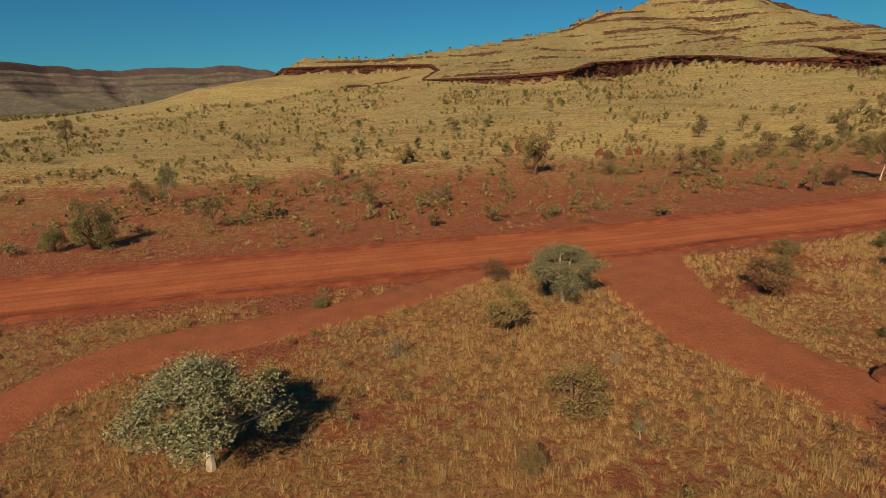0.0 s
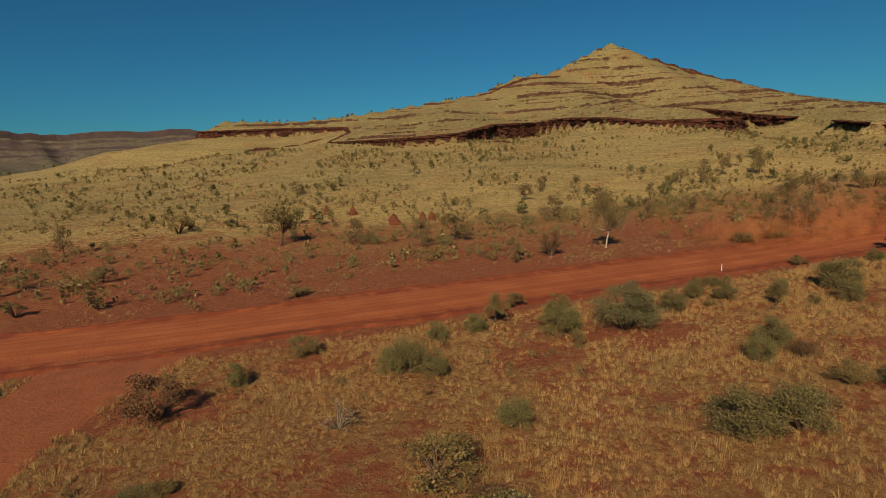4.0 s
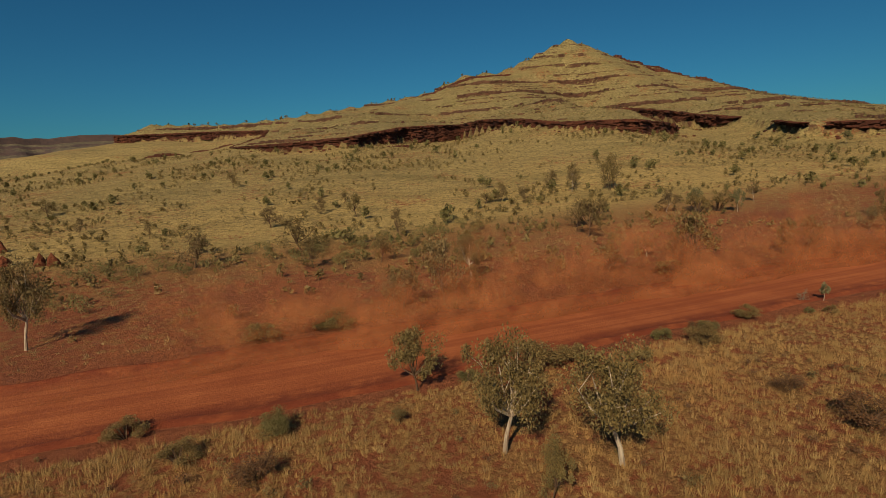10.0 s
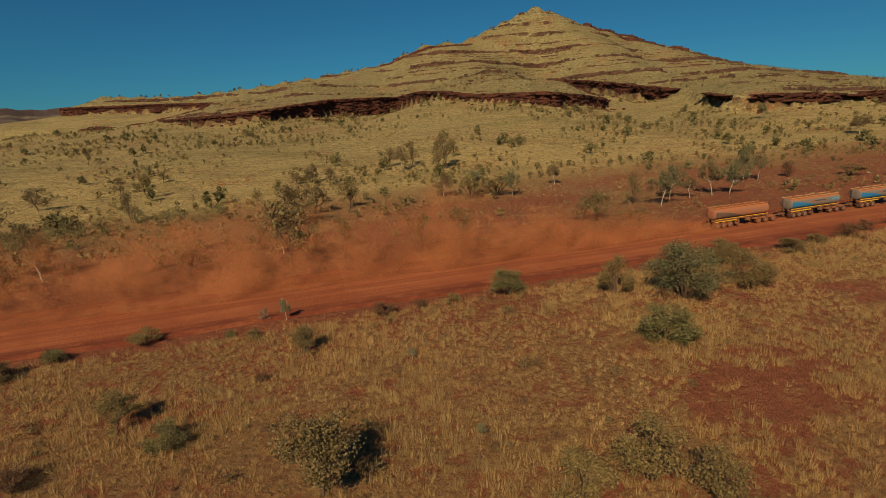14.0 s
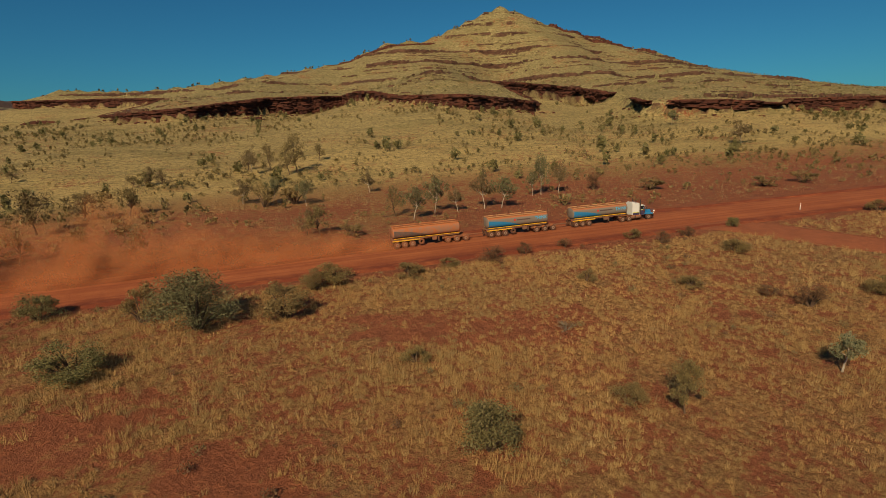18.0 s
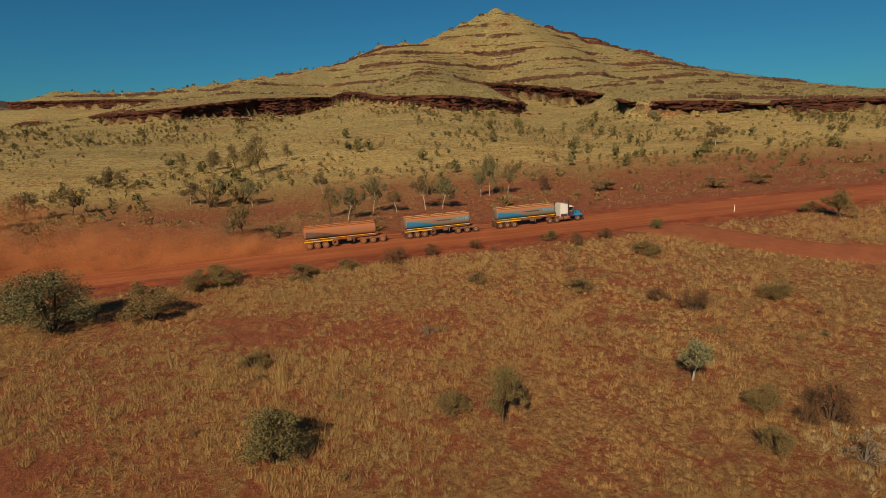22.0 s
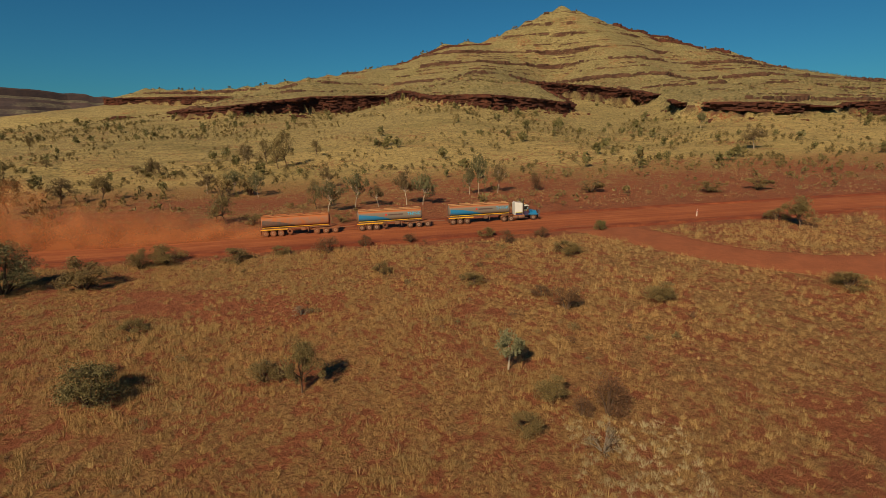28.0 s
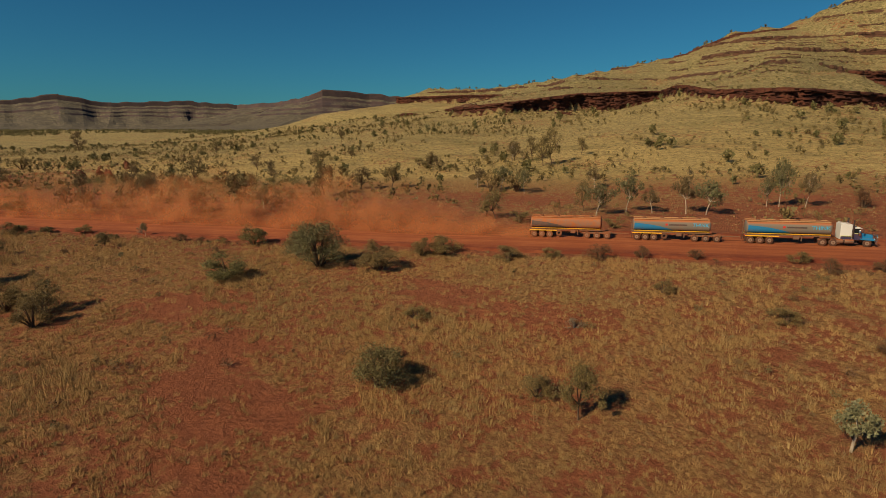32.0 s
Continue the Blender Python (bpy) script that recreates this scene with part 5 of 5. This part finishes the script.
def tank_patch(side, x0, x1, low, high, nx=14, nz=5, lift=0.006):
    """A thin painted area on the tank's side; low and high give its edges as angles, by the share of its length."""
    verts, faces = [], []
    for i in range(nx + 1):
        u = i / nx
        for j in range(nz + 1):
            a = low(u) + (high(u) - low(u)) * j / nz
            y, z = tank_point(a, lift)
            verts.append((x0 + (x1 - x0) * u, side * y, z))
    for i in range(nx):
        for j in range(nz):
            q = i * (nz + 1) + j
            faces.append((q, q + 1, q + nz + 2, q + nz + 1))
    return verts, faces


def wheel(parent, mats, x, side, z=0.53):
    """A dual wheel on one side of an axle: tyre with its rim."""
    y = side * 0.96
    w = part("wheel", *barrel(x, y, z, 0.40, 0.40, "y", 14), mats["steel"], parent)
    for dy in (-0.17, 0.17):
        part("tyre", *barrel(x, y + side * dy, z, 0.53, 0.29, "y", 22, 0.55), mats["tyre"], w)
    part("rim", *barrel(x, y + side * 0.27, z, 0.27, 0.08, "y", 16, 0.4), mats["rim"], w)
    part("hub", *barrel(x, y + side * 0.29, z, 0.12, 0.12, "y", 12), mats["steel"], w)


def axle(parent, mats, x):
    part("axle", *barrel(x, 0, 0.53, 0.09, 2.0, "y", 10), mats["steel"], parent)
    wheel(parent, mats, x, -1)
    wheel(parent, mats, x, 1)


def lettering(text, size, material, parent, x, side, z, y):
    """Letters as a thin mesh on the side of a tank, upright, reading from the outside."""
    cu = bpy.data.curves.new("lettering", "FONT")
    cu.body, cu.size, cu.extrude, cu.align_x = text, size, 0.004, "CENTER"
    tmp = bpy.data.objects.new("lettering_source", cu)
    scene.collection.objects.link(tmp)
    me = bpy.data.meshes.new_from_object(tmp.evaluated_get(bpy.context.evaluated_depsgraph_get()))
    bpy.data.objects.remove(tmp)
    me.materials.clear()
    me.materials.append(material)
    ob = new("lettering", me)
    ob.parent = parent
    ob.matrix_basis = pose(x, side * y, z, 90 + 2, 0, 0 if side < 0 else 180)
    return tagged(ob, "light blue letters")


def trailer(mats, rear_x, front_x, dolly):
    """A tank trailer between two places along the train (x runs forward); the origin is on the ground below its rear."""
    ob = new("tanker_trailer")
    length = front_x - rear_x
    tank = part("tank", *tank_shell(0.1, length), mats["tank"], ob)
    for side in (-1, 1):
        part("livery_panel", *tank_patch(side, 0.34, 6.4, lambda u: -0.92, lambda u: 0.34 - 0.72 * u ** 1.3 - 0.50 * u ** 4), mats["blue"], tank, "blue painted sweep")
        if dolly != 2:
            part("name_bar", *tank_patch(side, 5.55, 8.15, lambda u: 0.02, lambda u: 0.24, 8, 2), mats["dark"], tank, "dark bar of lettering")
            part("mark", *tank_patch(side, 5.0, 5.35, lambda u: 0.0, lambda u: 0.32, 3, 3), mats["red"], tank, "small red mark")
            lettering("TH!NK", 0.78, mats["sky"], tank, length - 1.55, side, TANK_Z - 0.12, TANK_W + 0.012)
        part("lower_rail", *block(0.3, length - 0.2, side * 1.06 - 0.04, side * 1.06 + 0.04, 1.50, 1.60, 0.02), mats["yellow"], ob, "yellow lower edge")
        part("top_rail", *block(0.25, length - 0.25, side * 0.86 - 0.035, side * 0.86 + 0.035, 3.36, 3.52, 0.02), mats["rail"], ob, "pale top rail")
        part("guard", *block(0.0, 4.6, side * 1.10 - 0.16, side * 1.10 + 0.14, 1.16, 1.24, 0.03), mats["steel"], ob)
        part("stripe", *block(0.0, 4.6, side * 1.25 - 0.02, side * 1.25 + 0.02, 1.13, 1.27, 0.01), mats["yellow"], ob, "yellow reflective stripe")
        part("mudflap", *block(-0.02, 0.04, side * 0.97 - 0.3, side * 0.97 + 0.3, 0.25, 1.12, 0.01), mats["tyre"], ob)
        part("tail_lamp", *block(-0.06, 0.02, side * 1.0 - 0.18, side * 1.0 + 0.18, 1.2, 1.32, 0.02), mats["red"], ob)
        part("chassis_rail", *block(0.1, length - 0.1, side * 0.45 - 0.06, side * 0.45 + 0.06, 1.12, 1.48, 0.02), mats["steel"], ob)
        part("landing_leg", *block(length - 3.9, length - 3.75, side * 0.75 - 0.08, side * 0.75 + 0.08, 0.45, 1.45, 0.02), mats["steel"], ob)
    for k in range(4):
        cx = length * (0.16 + 0.23 * k)
        part("hatch", *barrel(cx, 0, 3.52, 0.30, 0.22, "z", 16), mats["steel"], ob)
    part("walkway", *block(0.4, length - 0.4, -0.30, 0.30, 3.44, 3.48, 0.01), mats["steel"], ob)
    part("valve_box", *block(length - 5.0, length - 4.2, -1.15, -0.75, 0.75, 1.35, 0.05), mats["steel"], ob)
    part("ladder", *joined([block(-0.06, 0.0, sy - 0.03, sy + 0.03, 1.2, 3.5, 0.01) for sy in (0.35, 0.75)] + [block(-0.06, 0.0, 0.35, 0.75, z, z + 0.04, 0.0) for z in (1.5, 1.9, 2.3, 2.7, 3.1)]), mats["steel"], ob)
    for k in range(3):
        axle(ob, mats, 0.75 + 1.3 * k)
    if dolly:
        part("dolly_frame", *block(length - 3.1, length + 1.6, -0.5, 0.5, 0.72, 1.0, 0.04), mats["steel"], ob)
        part("drawbar", *joined([block(length + 1.4, length + 4.3, -0.09, 0.09, 0.70, 0.88, 0.02)]), mats["steel"], ob)
        part("turntable", *barrel(length - 1.0, 0, 1.12, 0.55, 0.16, "z", 20), mats["steel"], ob)
        for side in (-1, 1):
            part("dolly_guard", *block(length - 3.35, length + 1.45, side * 0.98 - 0.30, side * 0.98 + 0.28, 1.10, 1.16, 0.03,
                                       lambda x, y, z: (x, y, z - 0.32 if (x < length - 3.2 or x > length + 1.3) else z)), mats["steel"], ob)
        for k in range(3):
            axle(ob, mats, length - 2.35 + 1.6 * k)
        part("spare_wheel", *barrel(4.9, -1.0, 0.75, 0.5, 0.28, "y", 20, 0.4), mats["tyre"], ob)
    return ob


def prime_mover():
    """A bonneted sleeper-cab prime mover; the origin is on the ground below its front bumper, x forward."""
    mats = vehicle_materials(0.28)
    white = plain_material("white_cab_paint", (0.62, 0.62, 0.60), 0.5, 0.0, 0.12)
    navy = plain_material("navy_cab_paint", (0.012, 0.03, 0.085), 0.35, 0.0, 0.25)
    blue = plain_material("bright_blue_bonnet", (0.004, 0.19, 0.40), 0.35, 0.0, 0.08)
    lime = plain_material("yellow_green_stripe", (0.62, 0.66, 0.08), 0.45, 0.0, 0.2)
    chrome = Nodes("chrome", 0.22, 1.0).done((0.62, 0.58, 0.54))
    glass = Nodes("dark_cab_glass", 0.08).done((0.012, 0.014, 0.016))
    black = plain_material("black_bonnet_top", (0.02, 0.022, 0.024), 0.5, 0.0, 0.15)
    lamp = Nodes("lamp_lens", 0.1).done((0.75, 0.75, 0.70))
    ob = new("prime_mover")
    for side in (-1, 1):
        part("chassis_rail", *block(-7.4, -0.5, side * 0.43 - 0.05, side * 0.43 + 0.05, 0.72, 1.0, 0.02), mats["steel"], ob)
        part("front_guard", *block(-2.25, -0.45, side * 0.98 - 0.27, side * 0.98 + 0.27, 1.05, 1.52, 0.16,
                                   lambda x, y, z: (x, y, z - (0.42 if x > -1 else 0.30) if z > 1.3 else z - 0.0)), blue, ob, "blue wheel guard")
        part("headlight", *block(-0.62, -0.42, side * 0.95 - 0.14, side * 0.95 + 0.14, 1.02, 1.22, 0.05), lamp, ob)
        part("fuel_tank", *barrel(-3.55, side * 0.95, 0.72, 0.34, 1.15, "x", 20), mats["steel"], ob, "dusty fuel tank")
        part("fuel_tank", *barrel(-4.75, side * 0.95, 0.72, 0.34, 0.95, "x", 20), mats["steel"], ob, "dusty fuel tank")
        part("step", *block(-2.95, -2.45, side * 1.0 - 0.18, side * 1.0 + 0.18, 0.45, 0.55, 0.02), chrome, ob)
        part("exhaust_stack", *barrel(-3.2, side * 1.17, 2.6, 0.11, 2.6, "z", 14), black, ob, "dark exhaust stack")
        part("air_cleaner", *barrel(-2.35, side * 1.02, 2.0, 0.19, 0.75, "z", 16), chrome, ob)
        mirror = part("mirror_arm", *tube([(-2.15, side * 1.05, 2.55), (-2.0, side * 1.32, 2.6), (-2.0, side * 1.32, 2.0)], [0.02, 0.02, 0.02], 6), chrome, ob)
        part("mirror", *block(-2.06, -1.96, side * 1.36 - 0.12, side * 1.36 + 0.12, 2.02, 2.5, 0.03), chrome, mirror)
        part("side_window", *block(-3.02, -2.28, side * 1.025 - 0.03, side * 1.025 + 0.03, 1.98, 2.66, 0.01), glass, ob, "dark side window")
        part("door_line", *block(-3.15, -2.25, side * 1.03 - 0.012, side * 1.03 + 0.012, 1.86, 1.92, 0.004), lime, ob, "yellow-green stripe")
        part("sleeper_stripe", *block(-4.68, -3.36, side * 1.10 - 0.012, side * 1.10 + 0.012, 1.50, 1.58, 0.004), lime, ob, "yellow-green stripe")
        part("rear_guard", *block(-7.3, -4.95, side * 0.97 - 0.3, side * 0.97 + 0.3, 1.12, 1.18, 0.03), mats["steel"], ob)
        part("sleeper_skirt", *block(-4.68, -3.36, side * 1.095 - 0.012, side * 1.095 + 0.012, 1.05, 1.50, 0.004), navy, ob, "navy lower panel")
    bonnet = part("bonnet", *block(-2.2, -0.50, -0.78, 0.78, 1.0, 1.98, 0.14, lambda x, y, z: (x, y * (0.86 if x > -1 else 1.0), z - (0.30 if (x > -1 and z > 1.5) else 0.0))), blue, ob, "bright blue bonnet")
    part("bonnet_top", *block(-2.15, -0.75, -0.55, 0.55, 1.93, 1.99, 0.02, lambda x, y, z: (x, y * (0.86 if x > -1 else 1.0), z - (0.245 if x > -1 else 0.0))), black, bonnet, "black bonnet top")
    grille = part("grille", *block(-0.52, -0.44, -0.48, 0.48, 0.95, 1.62, 0.03), chrome, ob, "chrome grille")
    for k in range(7):
        part("slat", *block(-0.445, -0.425, -0.44, 0.44, 1.0 + 0.085 * k, 1.035 + 0.085 * k, 0.0), black, grille)
    part("bumper", *block(-0.42, -0.12, -1.2, 1.2, 0.42, 0.92, 0.06), chrome, ob, "chrome bumper")
    part("bull_bar", *joined([tube([(-0.08, sy, 0.5), (-0.06, sy, 1.55), (-0.16, sy * 0.9, 1.75)], [0.05, 0.05, 0.05], 8) for sy in (-0.85, -0.3, 0.3, 0.85)]
                             + [tube([(-0.07, -1.05, z), (-0.03, 0, z), (-0.07, 1.05, z)], [0.045, 0.045, 0.045], 8) for z in (1.05, 1.45)]), chrome, ob, "pale steel bull bar")
    cab = part("cab", *block(-3.2, -2.0, -1.02, 1.02, 0.95, 2.85, 0.06, lambda x, y, z: (x - (0.30 if (x > -2.5 and z > 2) else 0.0), y * (0.94 if z > 2 else 1.0), z)), white, ob, "white cab")
    for side in (-1, 1):
        part("cab_lower_panel", *block(-3.15, -2.05, side * 1.03 - 0.012, side * 1.03 + 0.012, 1.0, 1.86, 0.004), navy, cab, "navy lower panel")
    part("windscreen", *block(-2.20, -2.12, -0.88, 0.88, 2.08, 2.66, 0.02, lambda x, y, z: (x - (0.16 if z > 2.3 else 0.02), y, z)), glass, ob, "dark windscreen")
    part("sun_visor", *block(-2.32, -1.98, -0.9, 0.9, 2.68, 2.75, 0.02, lambda x, y, z: (x, y, z - (0.10 if x > -2.1 else 0))), white, ob)
    sleeper = part("sleeper", *block(-4.75, -3.3, -1.09, 1.09, 0.98, 3.25, 0.06), white, ob, "white sleeper cab")
    part("roof_fairing", *block(-4.68, -2.85, -0.95, 0.95, 3.05, 3.48, 0.09, lambda x, y, z: (x, y * (0.9 if z > 3.3 else 1.0), z - (0.50 if (x > -3 and z > 3.3) else (0.22 if x > -3 else 0.0)))), white, ob, "white roof fairing")
    for k in range(5):
        part("marker_lamp", *block(-2.62, -2.52, -0.6 + 0.3 * k - 0.05, -0.6 + 0.3 * k + 0.05, 2.9, 2.97, 0.02), mats["yellow"], ob)
    part("horn", *barrel(-3.3, 0.5, 3.36, 0.05, 0.7, "x", 10), chrome, ob)
    part("aerial", *tube([(-4.0, -0.9, 3.6), (-4.0, -0.9, 4.9)], [0.015, 0.008], 5), black, ob)
    part("turntable", *barrel(-6.3, 0, 1.12, 0.5, 0.14, "z", 20), mats["steel"], ob)
    part("steer_axle", *barrel(-1.35, 0, 0.53, 0.08, 1.9, "y", 10), mats["steel"], ob)
    for side in (-1, 1):
        w = part("wheel", *barrel(-1.35, side * 1.0, 0.53, 0.38, 0.24, "y", 14), mats["steel"], ob)
        part("tyre", *barrel(-1.35, side * 1.02, 0.53, 0.53, 0.32, "y", 22, 0.55), mats["tyre"], w)
        part("rim", *barrel(-1.35, side * 1.16, 0.53, 0.27, 0.06, "y", 16, 0.4), mats["rim"], w)
    for x in (-5.55, -6.9):
        axle(ob, mats, x)
    return ob


def on_road(ob, x, off, lift=0.22):
    """Sets a vehicle on the road at x, off metres to the left of its middle line, along the road."""
    def at(q):
        a = np.array([(p[0], p[1], p[2]) for p in ROAD], float)
        return np.array([q, np.interp(q, a[:, 0], a[:, 1]), np.interp(q, a[:, 0], a[:, 2])])
    p, q = at(x - 12), at(x + 12)
    d = (q - p) / np.linalg.norm(q - p)
    here = at(x)
    side = np.array([-d[1], d[0], 0])
    loc = here + side * off
    zs = [float(ground_z(*(loc[:2] + d[:2] * s))) for s in (-1, 6)]
    turn = math.degrees(math.atan2(d[1], d[0]))
    ob.matrix_basis = pose(loc[0], loc[1], float(ground_z(loc[0], loc[1])) + lift, 0, -math.degrees(math.asin(d[2])), turn) @ Matrix.Scale(BUILD, 4)


TRUCK_X, TRUCK_OFF, BUILD = 347.8, 2.9, 1.07
mover = tagged(prime_mover(), "white and blue bonneted prime mover pulling three tankers", "truck", "road train")
on_road(mover, TRUCK_X, TRUCK_OFF)
COS = 0.97 * BUILD
for rear, front, dirt, dolly, label in ((17.2, 5.7, 0.30, False, "grey tank trailer with blue sweep, coupled behind the truck"),
                                        (33.6, 21.9, 0.36, True, "dusty grey tank trailer on a three-axle dolly"),
                                        (50.1, 38.3, 1.5, 2, "tank trailer caked with orange road dust")):
    ob = tagged(trailer(vehicle_materials(dirt), -rear, -front, dolly), label, "tank trailer", "road train")
    on_road(ob, TRUCK_X - rear * COS, TRUCK_OFF)


# ---------------------------------------------------------------- roadside marker posts
def marker_post(x, y):
    ob = new("guide_post")
    white = Nodes("post_paint", 0.6).done((0.78, 0.74, 0.66))
    part("post", *block(-0.06, 0.06, -0.05, 0.05, -0.2, 1.45, 0.015), white, ob)
    part("reflector", *block(-0.05, 0.05, -0.062, -0.05, 1.1, 1.3, 0.004), plain_material("reflector_red", (0.6, 0.05, 0.03), 0.3, 0.0, 0.1), ob, "red reflector")
    ob.matrix_basis = pose(x, y, float(ground_z(x, y)))
    return tagged(ob, "white roadside guide post with red reflector", "guide post", "guide posts")


for x, y in ((377.2, 176.8), (124.6, 107.2)):
    marker_post(x, y)


# ---------------------------------------------------------------- dust behind the road train
def dust_sheets(rear, length, sheets):
    """Billowing curtains of dust behind the wheels, which grow, drift off the road and thin out as they get older.
    sheets: rows of offset across the road at the wheels, drift with age, height, density."""
    a = np.array([(p[0], p[1], p[2]) for p in ROAD], float)
    verts, faces, thick = [], [], []
    for k, (off, drift, tall, dens) in enumerate(sheets):
        ns, nh = int(length / 0.9), 16
        s = np.linspace(-1.0, length, ns)[:, None] + np.zeros((1, nh))
        u = np.linspace(0, 1, nh)[None] + np.zeros((ns, 1))
        age = np.clip(s / length, 0, 1)
        grow = smooth(-3, 55, s) ** 0.7
        h = (2.4 + (tall - 2.4) * grow) * (1 + 0.30 * wavy(s, s * 0, 19, 61 + k) + 0.15 * wavy(s, s * 0, 6, 65 + k))
        across = off + drift * age ** 0.8 + 1.5 * grow * wavy(s, u * h * 1.4, 7.5, 71 + k) + 0.5 * wavy(s, u * h, 2.8, 75 + k) + 0.20 * h * u * u
        x = rear - s + 0.9 * wavy(s, u * h, 5, 81 + k)
        px, py = x - across * 0.24, np.interp(x, a[:, 0], a[:, 1]) + across * 0.97
        z = ground_z(px, py) + u * h - 0.15
        n0 = len(verts)
        verts += np.stack([px, py, z], -1).reshape(-1, 3).tolist()
        i = n0 + np.arange(ns * nh).reshape(ns, nh)
        faces += np.stack([i[:-1, :-1], i[1:, :-1], i[1:, 1:], i[:-1, 1:]], -1).reshape(-1, 4).tolist()
        body = dens * (1 - 0.45 * age) * (1 - u) ** 0.75 * smooth(-1.0, 2.5, s) * smooth(1.0, 0.8, age)
        thick.append(np.clip(body * (1 + 0.25 * wavy(s, s * 0, 13, 91 + k)), 0, 1.2).ravel())
    me = bpy.data.meshes.new("dust_cloud")
    me.from_pydata(verts, [], faces)
    me.materials.append(M_DUST)
    me.polygons.foreach_set("use_smooth", [True] * len(me.polygons))
    me.attributes.new("thick", "FLOAT", "POINT").data.foreach_set("value", np.concatenate(thick).astype(np.float32))
    return tagged(new("dust_cloud", me), "orange-red dust cloud trailing behind the last tanker", "dust", kind="stuff")


dust_sheets(TRUCK_X - 49 * COS, 185.0, [(TRUCK_OFF - 1.9, 1.0, 6.0, 1.05), (TRUCK_OFF + 0.2, 4.0, 9.0, 1.05), (TRUCK_OFF + 2.2, 10.0, 11.5, 0.95), (TRUCK_OFF + 4.0, 18.0, 12.5, 0.8)])
